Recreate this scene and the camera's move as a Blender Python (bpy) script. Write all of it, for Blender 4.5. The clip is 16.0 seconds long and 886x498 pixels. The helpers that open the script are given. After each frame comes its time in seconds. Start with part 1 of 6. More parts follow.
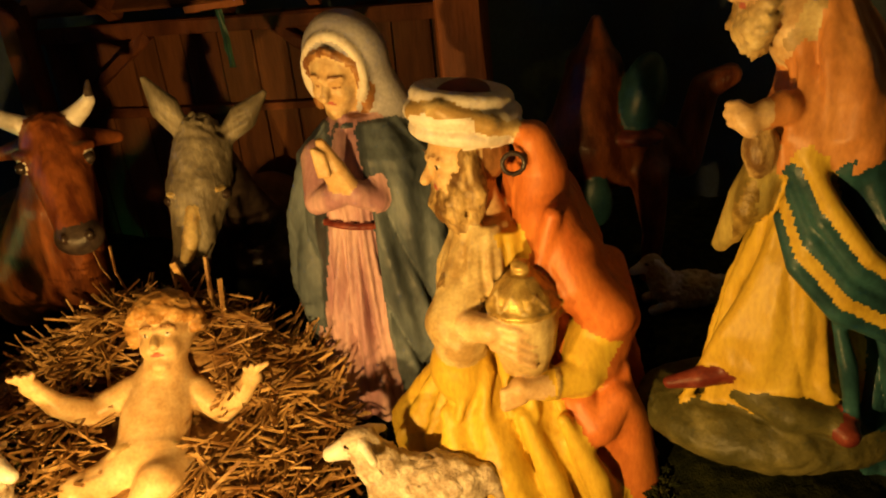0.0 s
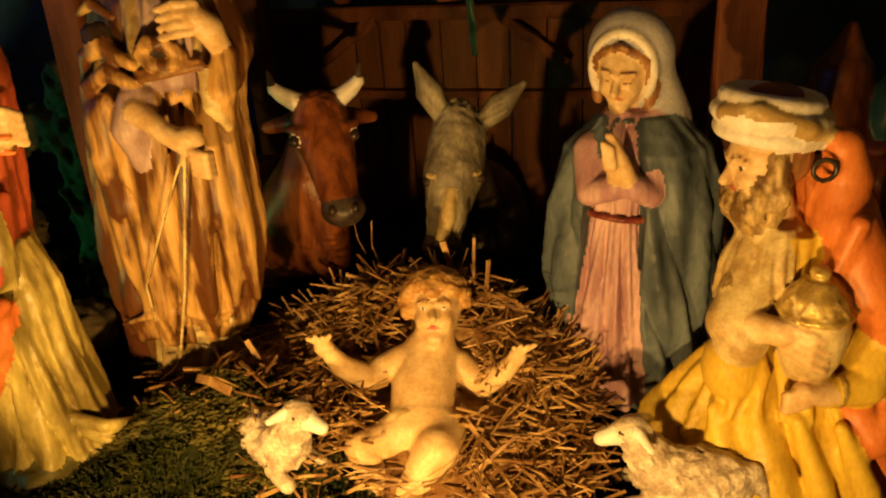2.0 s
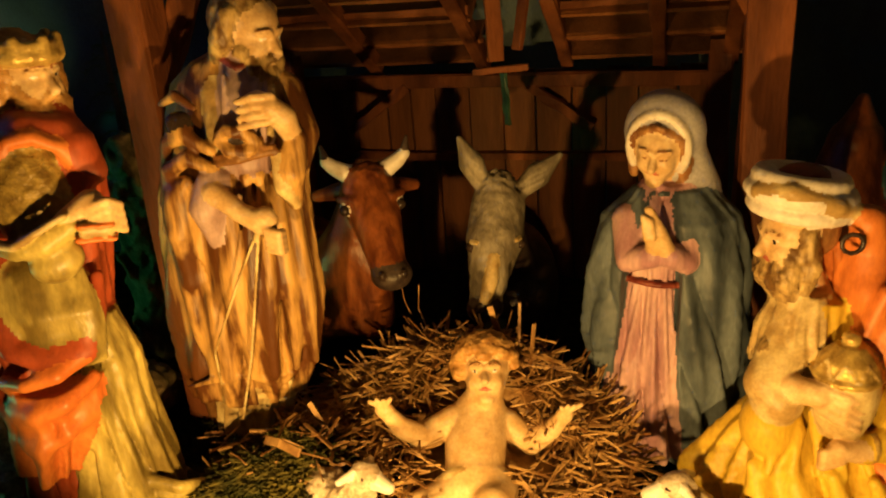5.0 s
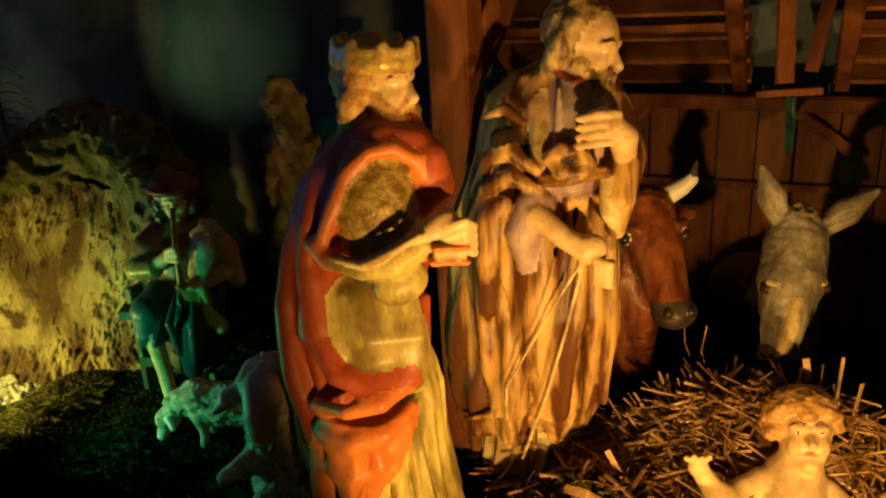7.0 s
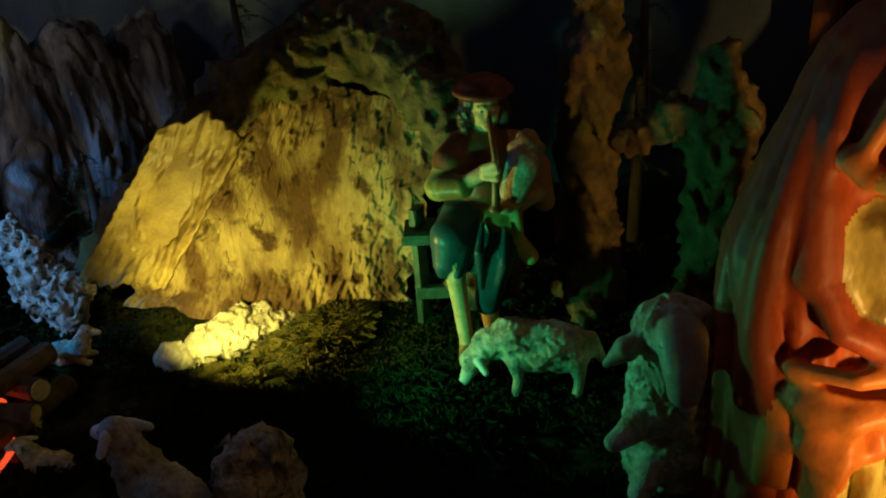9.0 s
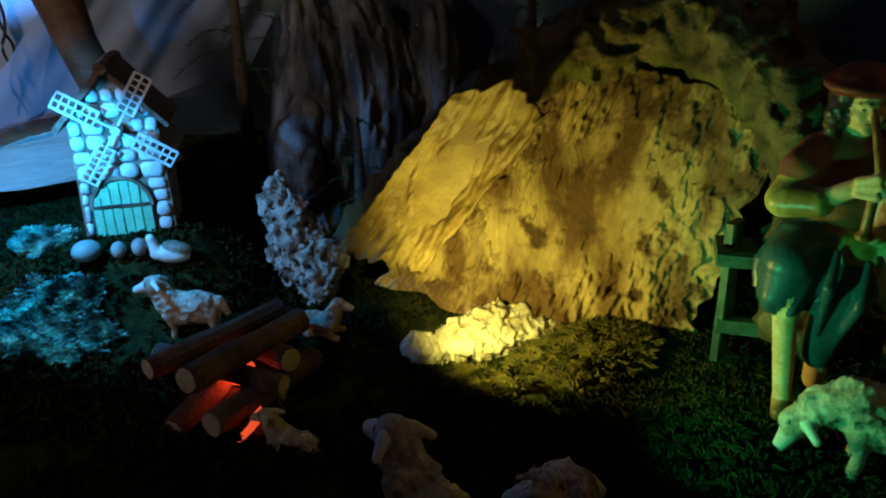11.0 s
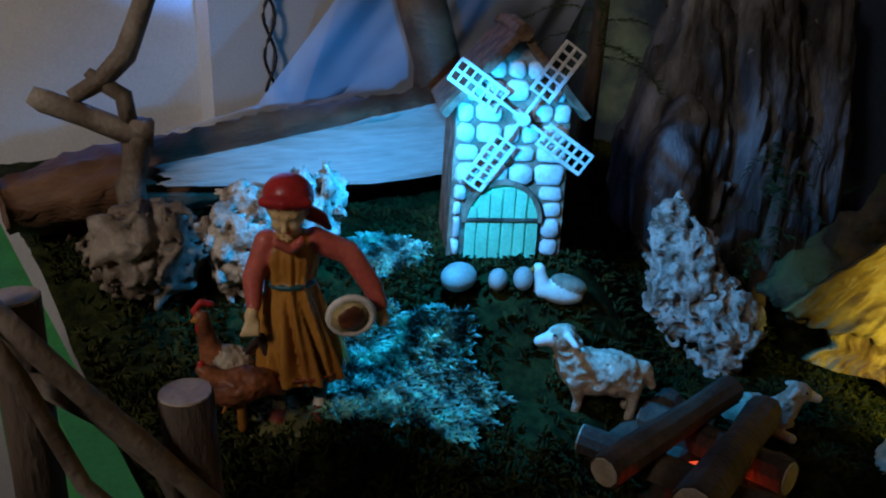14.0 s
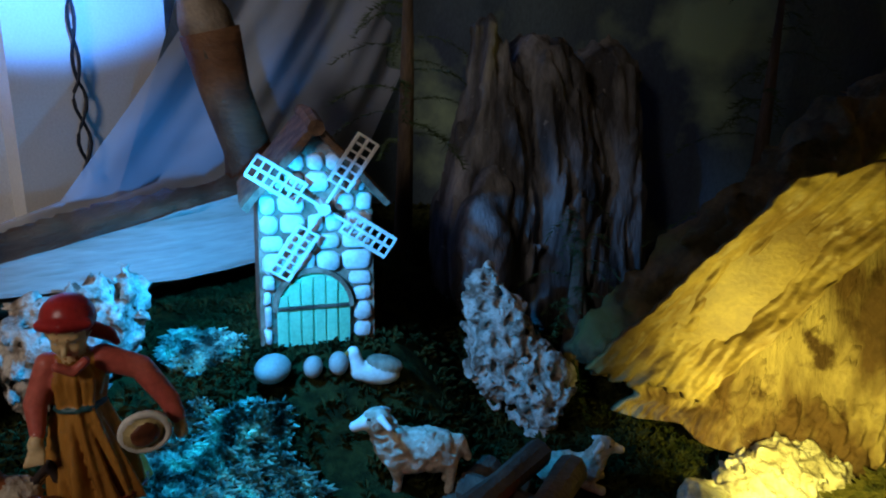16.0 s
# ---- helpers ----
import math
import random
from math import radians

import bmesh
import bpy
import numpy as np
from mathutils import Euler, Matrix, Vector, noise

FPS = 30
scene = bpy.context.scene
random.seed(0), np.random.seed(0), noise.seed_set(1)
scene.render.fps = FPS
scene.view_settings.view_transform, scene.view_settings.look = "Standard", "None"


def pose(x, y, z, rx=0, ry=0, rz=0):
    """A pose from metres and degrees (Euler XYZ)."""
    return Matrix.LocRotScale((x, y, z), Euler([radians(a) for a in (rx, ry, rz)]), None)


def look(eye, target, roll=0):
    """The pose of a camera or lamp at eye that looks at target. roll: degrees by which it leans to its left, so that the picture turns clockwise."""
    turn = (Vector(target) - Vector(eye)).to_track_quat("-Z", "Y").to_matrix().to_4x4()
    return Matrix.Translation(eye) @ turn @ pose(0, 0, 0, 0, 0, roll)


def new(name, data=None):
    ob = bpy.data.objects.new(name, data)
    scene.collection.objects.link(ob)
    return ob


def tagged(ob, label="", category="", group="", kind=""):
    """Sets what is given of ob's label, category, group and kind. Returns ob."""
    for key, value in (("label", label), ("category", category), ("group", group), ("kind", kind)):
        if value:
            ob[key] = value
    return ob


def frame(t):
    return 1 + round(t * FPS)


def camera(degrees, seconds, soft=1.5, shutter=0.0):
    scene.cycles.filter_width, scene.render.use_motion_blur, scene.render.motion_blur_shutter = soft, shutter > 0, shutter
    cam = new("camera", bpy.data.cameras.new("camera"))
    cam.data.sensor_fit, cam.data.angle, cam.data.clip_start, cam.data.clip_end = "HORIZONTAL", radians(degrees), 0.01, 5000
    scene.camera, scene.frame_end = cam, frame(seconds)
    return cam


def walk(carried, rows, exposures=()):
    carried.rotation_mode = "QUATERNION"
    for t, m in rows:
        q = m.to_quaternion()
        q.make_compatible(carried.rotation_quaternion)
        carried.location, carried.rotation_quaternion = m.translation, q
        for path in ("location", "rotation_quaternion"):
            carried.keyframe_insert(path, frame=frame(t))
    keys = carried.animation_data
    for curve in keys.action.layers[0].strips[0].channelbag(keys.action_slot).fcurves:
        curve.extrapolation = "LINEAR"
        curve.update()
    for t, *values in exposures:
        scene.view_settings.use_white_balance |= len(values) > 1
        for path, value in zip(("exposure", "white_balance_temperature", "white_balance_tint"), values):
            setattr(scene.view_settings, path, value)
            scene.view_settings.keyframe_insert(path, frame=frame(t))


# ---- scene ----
cam = camera(60.0, 16.0, soft=2.0)
PATH = [
    (0, (0.206, 0.241, 0.680), (-0.080, 1.592, 0.094), -5.75),
    (0.5, (0.100, 0.196, 0.673), (-0.255, 1.523, 0.071), -5.36),
    (1, (0.029, 0.174, 0.680), (-0.380, 1.483, 0.072), -4.82),
    (1.5, (-0.014, 0.159, 0.698), (-0.441, 1.463, 0.092), -4.30),
    (2, (-0.031, 0.153, 0.711), (-0.475, 1.458, 0.120), -3.97),
    (2.5, (-0.037, 0.154, 0.755), (-0.472, 1.472, 0.186), -4.42),
    (3, (-0.037, 0.163, 0.788), (-0.459, 1.500, 0.254), -4.44),
    (3.2, (-0.033, 0.168, 0.789), (-0.465, 1.505, 0.264), -4.28),
    (5.3, (-0.115, 0.071, 0.781), (-0.560, 1.404, 0.255), -4.24),
    (5.5, (-0.146, 0.065, 0.777), (-0.597, 1.394, 0.248), -4.07),
    (6, (-0.265, 0.046, 0.769), (-0.725, 1.378, 0.255), -4.60),
    (6.5, (-0.366, 0.041, 0.764), (-0.858, 1.357, 0.239), -4.65),
    (7, (-0.387, 0.071, 0.790), (-1.010, 1.345, 0.303), -3.13),
    (7.5, (-0.447, 0.085, 0.777), (-1.178, 1.299, 0.286), -3.35),
    (8, (-0.600, 0.088, 0.769), (-1.331, 1.287, 0.242), -3.09),
    (8.5, (-0.723, 0.076, 0.756), (-1.435, 1.260, 0.173), -3.76),
    (8.7, (-0.764, 0.055, 0.750), (-1.481, 1.229, 0.150), -3.91),
    (10.8, (-1.022, 0.081, 0.655), (-1.998, 1.057, 0.066), -2.18),
    (11, (-1.032, 0.084, 0.661), (-2.051, 1.023, 0.087), -1.30),
    (11.5, (-1.134, 0.055, 0.652), (-2.218, 0.933, 0.100), -1.22),
    (12, (-1.332, 0.005, 0.654), (-2.412, 0.858, 0.058), -1.72),
    (12.5, (-1.456, -0.049, 0.605), (-2.562, 0.774, 0.015), 0.43),
    (13, (-1.496, -0.055, 0.591), (-2.619, 0.747, 0.003), 2.03),
    (13.5, (-1.532, -0.061, 0.577), (-2.648, 0.766, 0.011), 2.84),
    (14, (-1.553, -0.067, 0.570), (-2.669, 0.772, 0.022), 2.89),
    (14.5, (-1.568, -0.068, 0.568), (-2.659, 0.810, 0.031), 3.17),
    (15, (-1.566, -0.062, 0.579), (-2.625, 0.867, 0.065), 3.31),
    (15.5, (-1.540, -0.036, 0.600), (-2.565, 0.952, 0.129), 2.88),
    (16, (-1.507, -0.022, 0.617), (-2.481, 1.026, 0.167), 1.59),
]
walk(cam, [(t, look(eye, target, roll)) for t, eye, target, roll in PATH], exposures=[(0, 0.0), (1.0, -0.2), (2.0, -0.22), (3.0, -0.12), (5.3, 0.0), (8.0, 0.0), (10.8, -0.1), (11.5, -0.3), (12.1, -0.45), (12.6, -0.35), (13.2, 0.0), (16.0, 0.0)])

# ---- world and lamps ----
world = bpy.data.worlds.new("room_dark")
scene.world = world
world.use_nodes = True
world.node_tree.nodes["Background"].inputs[0].default_value = (0.55, 0.6, 0.75, 1)
world.node_tree.nodes["Background"].inputs[1].default_value = 0.03


def lamp(name, place, target, watts, colour, size=0.01, cone=None, blend=0.5):
    data = bpy.data.lights.new(name, "SPOT" if cone else "POINT")
    data.energy, data.color, data.shadow_soft_size = watts, colour, size
    if cone:
        data.spot_size, data.spot_blend = radians(cone), blend
    ob = new(name, data)
    ob.matrix_world = look(place, target)
    return ob


WARM = (1.0, 0.55, 0.14)
lamp("warm_spot", (-0.46, 0.36, 0.24), (-0.45, 1.1, 0.38), 21.5, WARM, 0.014, 108, 0.3)
lamp("warm_spot", (-0.06, 0.38, 0.19), (-0.06, 1.1, 0.40), 29.0, WARM, 0.014, 128, 0.2)
lamp("yellow_spot", (-1.68, 0.67, 0.20), (-1.68, 1.0, 0.27), 5.2, (1.0, 0.88, 0.16), 0.01, 165, 0.6)
lamp("green_spot", (-1.44, 0.64, 0.22), (-1.20, 1.0, 0.36), 2.9, (0.05, 1.0, 0.40), 0.01, 136, 0.7)
# unseen extra lamp, added behind the cave to brighten the sky cloth
lamp("green_spot", (-1.60, 1.30, 0.62), (-1.74, 1.62, 0.66), 2.2, (0.75, 1.0, 0.30), 0.01, 64, 1.0)
lamp("blue_spot", (-2.085, 0.325, 0.44), (-2.20, 0.42, 0.26), 8.0, (0.015, 0.36, 1.0), 0.006, 130, 0.35)
lamp("blue_spot", (-2.74, 0.50, 0.80), (-3.12, 0.52, 0.90), 26.0, (0.06, 0.30, 1.0), 0.01, 124, 0.2)
lamp("fire_bulb", (-1.86, 0.47, 0.12), (-1.885, 0.5, 0.3), 0.28, (1.0, 0.07, 0.02), 0.008)
lamp("room_lamp", (-1.5, -1.7, 1.6), (-2.74, 0.20, 0.40), 84.0, (1.0, 0.90, 0.84), 0.25, 50, 0.9)


# ---- materials ----
def surface(name, c1, c2=None, scale=30.0, rough=0.5, bump=0.2, stretch=(1, 1, 1), fine=220.0, metal=0.0, edge=(0.4, 0.65), spots=None, gloss=0.3):
    m = bpy.data.materials.new(name)
    m.use_nodes = True
    nt = m.node_tree
    bs = nt.nodes["Principled BSDF"]
    N, L = nt.nodes.new, nt.links.new
    co = N("ShaderNodeTexCoord")
    mp = N("ShaderNodeMapping")
    mp.inputs["Scale"].default_value = stretch
    L(co.outputs["Object"], mp.inputs[0])
    n1, n2 = N("ShaderNodeTexNoise"), N("ShaderNodeTexNoise")
    n1.inputs["Scale"].default_value, n1.inputs["Detail"].default_value = scale, 5
    n2.inputs["Scale"].default_value, n2.inputs["Detail"].default_value = fine, 4
    L(mp.outputs[0], n1.inputs["Vector"])
    L(mp.outputs[0], n2.inputs["Vector"])
    rp = N("ShaderNodeValToRGB")
    rp.color_ramp.elements[0].position, rp.color_ramp.elements[1].position = edge
    c2 = c2 or tuple(v * 0.6 for v in c1)
    rp.color_ramp.elements[0].color, rp.color_ramp.elements[1].color = (*c2, 1), (*c1, 1)
    L(n1.outputs["Fac"], rp.inputs[0])
    mx = N("ShaderNodeMixRGB")
    mx.blend_type = "OVERLAY"
    mx.inputs[0].default_value = 0.35
    L(rp.outputs[0], mx.inputs[1])
    L(n2.outputs["Fac"], mx.inputs[2])
    colour = mx.outputs[0]
    if spots:
        n3, r3, m3 = N("ShaderNodeTexNoise"), N("ShaderNodeValToRGB"), N("ShaderNodeMixRGB")
        n3.inputs["Scale"].default_value, n3.inputs["Detail"].default_value = spots[1], 6
        L(co.outputs["Object"], n3.inputs["Vector"])
        r3.color_ramp.elements[0].position, r3.color_ramp.elements[1].position = spots[2], spots[2] + 0.08
        L(n3.outputs["Fac"], r3.inputs[0])
        L(r3.outputs[0], m3.inputs[0])
        L(colour, m3.inputs[1])
        m3.inputs[2].default_value = (*spots[0], 1)
        colour = m3.outputs[0]
    L(colour, bs.inputs["Base Color"])
    ma = N("ShaderNodeMapRange")
    ma.inputs["To Min"].default_value, ma.inputs["To Max"].default_value = max(0.02, rough - 0.12), min(1, rough + 0.15)
    L(n1.outputs["Fac"], ma.inputs["Value"])
    L(ma.outputs[0], bs.inputs["Roughness"])
    bs.inputs["Metallic"].default_value = metal
    bs.inputs["Specular IOR Level"].default_value = gloss
    add = N("ShaderNodeMath")
    L(n1.outputs["Fac"], add.inputs[0])
    L(n2.outputs["Fac"], add.inputs[1])
    bp = N("ShaderNodeBump")
    bp.inputs["Strength"].default_value, bp.inputs["Distance"].default_value = bump, 0.003
    L(add.outputs[0], bp.inputs["Height"])
    L(bp.outputs[0], bs.inputs["Normal"])
    return m


SKIN = surface("painted_skin", (0.68, 0.50, 0.27), (0.54, 0.35, 0.16), 40, 0.38, 0.05)
PINK = surface("pink_paint", (0.58, 0.38, 0.38), (0.36, 0.19, 0.23), 22, 0.45, 0.12, (1, 1, 0.25))
SLATE = surface("slate_blue_paint", (0.13, 0.165, 0.20), (0.045, 0.06, 0.08), 20, 0.45, 0.12, (1, 1, 0.3))
HOOD = surface("pale_hood_paint", (0.50, 0.49, 0.52), (0.38, 0.37, 0.42), 25, 0.4, 0.1)
CREAM = surface("cream_paint", (0.66, 0.54, 0.27), (0.36, 0.24, 0.09), 25, 0.42, 0.1)
HAIR = surface("brown_hair_paint", (0.40, 0.21, 0.075), (0.2, 0.085, 0.03), 60, 0.4, 0.4, (1, 1, 0.3))
FAIR = surface("fair_hair_paint", (0.55, 0.33, 0.12), (0.36, 0.18, 0.05), 60, 0.4, 0.3)
GREYHAIR = surface("grey_beard_paint", (0.52, 0.37, 0.15), (0.14, 0.075, 0.025), 70, 0.4, 0.5, (1, 1, 0.35))
BELT = surface("dark_red_paint", (0.22, 0.05, 0.03), (0.12, 0.02, 0.015), 40, 0.4)
EYE = surface("dark_eye_and_hole_paint", (0.04, 0.025, 0.02), (0.03, 0.02, 0.015), 40, 0.25, 0.0)
WHITE = surface("white_paint", (0.75, 0.72, 0.66), (0.62, 0.56, 0.48), 40, 0.35, 0.05)
LIP = surface("red_lip_paint", (0.5, 0.16, 0.1), (0.42, 0.12, 0.08), 40, 0.4, 0.0)
MANTLE = surface("ochre_glazed_mantle", (0.54, 0.32, 0.10), (0.10, 0.036, 0.010), 38, 0.42, 0.25, (1, 1, 0.12), edge=(0.44, 0.58))
MANTLEDARK = surface("brown_glazed_mantle", (0.24, 0.115, 0.035), (0.08, 0.03, 0.01), 24, 0.42, 0.3, (1, 1, 0.16), edge=(0.36, 0.62))
OLIVEDARK = surface("dark_gold_brocade_paint", (0.34, 0.24, 0.06), (0.14, 0.085, 0.02), 60, 0.34, 0.6, edge=(0.35, 0.65))
PEACH = surface("peach_orange_paint", (0.68, 0.34, 0.11), (0.46, 0.17, 0.045), 14, 0.42, 0.12, (1, 1, 0.4), edge=(0.3, 0.75))
LAMBFACE = surface("pinkish_lamb_face_paint", (0.50, 0.38, 0.30), (0.36, 0.25, 0.19), 40, 0.5, 0.15)
BROWNCOAT = surface("brown_coat_paint", (0.34, 0.12, 0.055), (0.18, 0.055, 0.025), 26, 0.35, 0.2)
LILAC = surface("lilac_paint", (0.50, 0.37, 0.34), (0.30, 0.19, 0.18), 24, 0.42, 0.15, (1, 1, 0.3))
ORANGE = surface("orange_red_paint", (0.68, 0.24, 0.055), (0.44, 0.10, 0.024), 18, 0.42, 0.12, (1, 1, 0.4), edge=(0.25, 0.8))
RED = surface("red_cloak_paint", (0.40, 0.085, 0.028), (0.22, 0.032, 0.014), 14, 0.46, 0.12, (1, 1, 0.4), edge=(0.25, 0.8))
YELLOW = surface("yellow_ochre_paint", (0.70, 0.50, 0.055), (0.46, 0.28, 0.03), 15, 0.45, 0.12, (1, 1, 0.4), edge=(0.25, 0.75))
OLIVE = surface("olive_gold_paint", (0.54, 0.44, 0.13), (0.16, 0.115, 0.03), 22, 0.35, 0.25, (1, 1, 0.35))
GOLD = surface("gold_paint", (0.62, 0.45, 0.14), (0.34, 0.22, 0.06), 50, 0.3, 0.3, metal=0.3)
TEAL = surface("dark_teal_paint", (0.03, 0.10, 0.11), (0.015, 0.05, 0.06), 20, 0.35, 0.15)
COWHIDE = surface("red_brown_hide_paint", (0.25, 0.075, 0.02), (0.08, 0.02, 0.007), 35, 0.32, 0.45, (1, 1, 0.3))
DARKPAINT = surface("dark_muzzle_and_shade_paint", (0.07, 0.05, 0.04), (0.03, 0.02, 0.018), 40, 0.35, 0.2)
GREYHIDE = surface("grey_hide_paint", (0.36, 0.32, 0.235), (0.12, 0.10, 0.07), 30, 0.5, 0.5, (1, 1, 0.35))
WOOL = surface("cream_wool_paint", (0.60, 0.52, 0.40), (0.34, 0.26, 0.18), 55, 0.6, 0.6)
GREEN = surface("mossy_base_paint", (0.16, 0.14, 0.045), (0.07, 0.065, 0.02), 25, 0.5, 0.3)


# ---- sculpting: blended solids turned into one mesh ----
def wob(P, s, seed=0.0):
    x, y, z = (P * s).T if P.ndim == 2 else (P[..., 0] * s, P[..., 1] * s, P[..., 2] * s)
    x, y, z = x + 0.9 * np.sin(1.7 * y + seed), y + 0.9 * np.sin(1.9 * z + 2 + seed), z + 0.9 * np.sin(1.6 * x + 4)
    return np.sin(x + seed) * np.sin(1.13 * y + 1.3) * np.sin(0.97 * z + 2.1 * seed) + 0.5 * np.sin(2.3 * x + y) * np.sin(2.1 * z - y + seed)


class Clay:
    """Solids in a figure's own frame: u to its right, v away, z up."""

    def __init__(self, h=0.003, k=0.008):
        self.h, self.k, self.items, self.mats = h, k, [], []

    def slot(self, m):
        if m not in self.mats:
            self.mats.append(m)
        return self.mats.index(m)

    def add(self, fn, lo, hi, m, k=None, cut=False):
        self.items.append((fn, np.array(lo, float), np.array(hi, float), self.slot(m), self.k if k is None else k, cut))
        return self

    def ell(self, c, r, m, rot=(0, 0, 0), k=None, cut=False, rag=0.0, rs=120.0):
        R = np.array(Euler([radians(a) for a in rot]).to_matrix())
        c, r = np.array(c, float), np.array(r, float)

        def fn(P):
            q = (P - c) @ R
            k0 = np.sqrt(((q / r) ** 2).sum(-1))
            k1 = np.sqrt(((q / r ** 2) ** 2).sum(-1)) + 1e-9
            d = k0 * (k0 - 1) / k1
            return d + rag * (wob(P, rs) + 0.35 * wob(P, 2.9 * rs, 1.0)) if rag else d
        e = np.sqrt((R ** 2) @ (r ** 2)) + rag * 1.5
        return self.add(fn, c - e, c + e, m, k, cut)

    def tube(self, pts, rad, m, k=None, cut=False, rag=0.0, rs=120.0, grain=(1, 1, 1)):
        pts = [np.array(p, float) for p in pts]
        rad = [rad] * len(pts) if isinstance(rad, (int, float)) else rad

        def fn(P):
            d = None
            for a, b, ra, rb in zip(pts, pts[1:], rad, rad[1:]):
                ab = b - a
                t = np.clip(((P - a) @ ab) / max(ab @ ab, 1e-12), 0, 1)
                e = np.sqrt(((P - a - t[..., None] * ab) ** 2).sum(-1)) - (ra + (rb - ra) * t)
                d = e if d is None else np.minimum(d, e)
            return d + rag * (wob(P * np.array(grain), rs) + 0.4 * wob(P * np.array(grain), 2.9 * rs, 1.0)) if rag else d
        w = max(rad) + rag * 1.5
        return self.add(fn, np.min(pts, 0) - w, np.max(pts, 0) + w, m, k, cut)

    def robe(self, rows, m, n=9, amp=0.006, phase=0.0, twist=6.0, sharp=1.0, k=None, cut=False, fade=None):
        """rows: z, centre u, centre v, radius u, radius v, from the hem up."""
        A = np.array(rows, float)

        def fn(P):
            z = P[..., 2]
            cu, cv, ru, rv = (np.interp(z, A[:, 0], A[:, i]) for i in (1, 2, 3, 4))
            x, y = P[..., 0] - cu, P[..., 1] - cv
            th = np.arctan2(y / rv, x / ru)
            s = (z - A[0, 0]) / (A[-1, 0] - A[0, 0])
            w = 2 * np.abs(np.sin(0.5 * (n * th + phase + twist * z * 4 + 1.6 * np.sin(2 * th + 9 * z + phase)))) ** 0.6 - 1.2
            w = w + 0.5 * np.sin((2 * n + 1) * th - 3 * phase + 2 * np.sin(14 * z + 3 * th))
            w = 1.25 * np.sign(w) * np.abs(w) ** sharp
            g = amp * w * np.clip(1.15 - s, 0.15, 1)
            rr = np.sqrt((x / ru) ** 2 + (y / rv) ** 2) + 1e-9
            d = (rr - 1) * np.minimum(ru, rv) * 0.85 - g - 0.12 * amp * wob(P, 95.0, phase)
            return np.maximum(d, np.maximum(A[0, 0] - z, z - A[-1, 0]))
        e = (A[:, 3:5] + 1.6 * amp).max(0)
        lo = [A[:, 1].min() - e[0], A[:, 2].min() - e[1], A[0, 0]]
        hi = [A[:, 1].max() + e[0], A[:, 2].max() + e[1], A[-1, 0]]
        return self.add(fn, lo, hi, m, k, cut)

    def block(self, c, r, m, rot=(0, 0, 0), k=None, cut=False, rnd=0.004):
        R = np.array(Euler([radians(a) for a in rot]).to_matrix())
        c, r = np.array(c, float), np.array(r, float) - rnd

        def fn(P):
            q = np.abs((P - c) @ R) - r
            return np.sqrt((np.maximum(q, 0) ** 2).sum(-1)) + np.minimum(q.max(-1), 0) - rnd
        e = np.abs(R) @ (r + rnd)
        return self.add(fn, c - e, c + e, m, k, cut)

    def head(self, c, s, skin, turn=0.0, nod=0.0, lean=0.0, eyes=True):
        """A head of half height s that looks towards the viewer, turned to its right by turn degrees."""
        R = np.array((Euler((0, 0, radians(turn))).to_matrix() @ Euler((radians(nod), 0, 0)).to_matrix() @ Euler((0, radians(lean), 0)).to_matrix()))
        c = np.array(c, float)
        rot = [math.degrees(a) for a in Matrix(R).to_euler()]
        at = lambda u, v, z: tuple(c + R @ (np.array((u, v, z)) * s))
        kk = 0.12 * s
        self.ell(at(0, 0.08, 0.18), (0.74 * s, 0.86 * s, 0.82 * s), skin, rot, kk)
        self.ell(at(0, -0.22, -0.42), (0.52 * s, 0.52 * s, 0.56 * s), skin, rot, 0.3 * s)
        self.tube([at(0, -0.78, 0.12), at(0, -1.0, -0.2)], [0.07 * s, 0.13 * s], skin, kk)
        self.ell(at(0, -0.66, -0.78), (0.2 * s, 0.16 * s, 0.15 * s), skin, rot, 0.25 * s)
        for sg in (-1, 1):
            self.ell(at(0.3 * sg, -0.62, -0.25), (0.2 * s, 0.16 * s, 0.2 * s), skin, rot, 0.25 * s)
            self.ell(at(0.3 * sg, -0.84, 0.12), (0.15 * s, 0.1 * s, 0.07 * s), skin, rot, 0.02 * s, cut=True)
            self.tube([at(0.12 * sg, -0.8, 0.24), at(0.45 * sg, -0.66, 0.24)], 0.06 * s, skin, kk)
            if eyes:
                self.ell(at(0.29 * sg, -0.67, 0.10), (0.11 * s, 0.1 * s, 0.055 * s), WHITE, rot, 0.0)
                self.ell(at(0.29 * sg, -0.72, 0.10), (0.042 * s, 0.052 * s, 0.05 * s), EYE, rot, 0.0)
            else:
                self.ell(at(0.29 * sg, -0.67, 0.10), (0.14 * s, 0.1 * s, 0.08 * s), skin, rot, 0.02 * s)
                self.tube([at(0.19 * sg, -0.76, 0.04), at(0.29 * sg, -0.775, 0.02), at(0.4 * sg, -0.73, 0.05)], 0.02 * s, HAIR, 0.0)
            self.tube([at(0.14 * sg, -0.82, 0.33), at(0.32 * sg, -0.78, 0.37), at(0.48 * sg, -0.66, 0.3)], 0.028 * s, HAIR, 0.0)
        self.tube([at(-0.16, -0.72, -0.45), at(0, -0.78, -0.43), at(0.16, -0.72, -0.45)], 0.055 * s, LIP, 0.0)
        self.tube([at(0, 0.1, -0.5), at(0, 0.2, -1.35)], 0.4 * s, skin, 0.3 * s)
        return at, rot

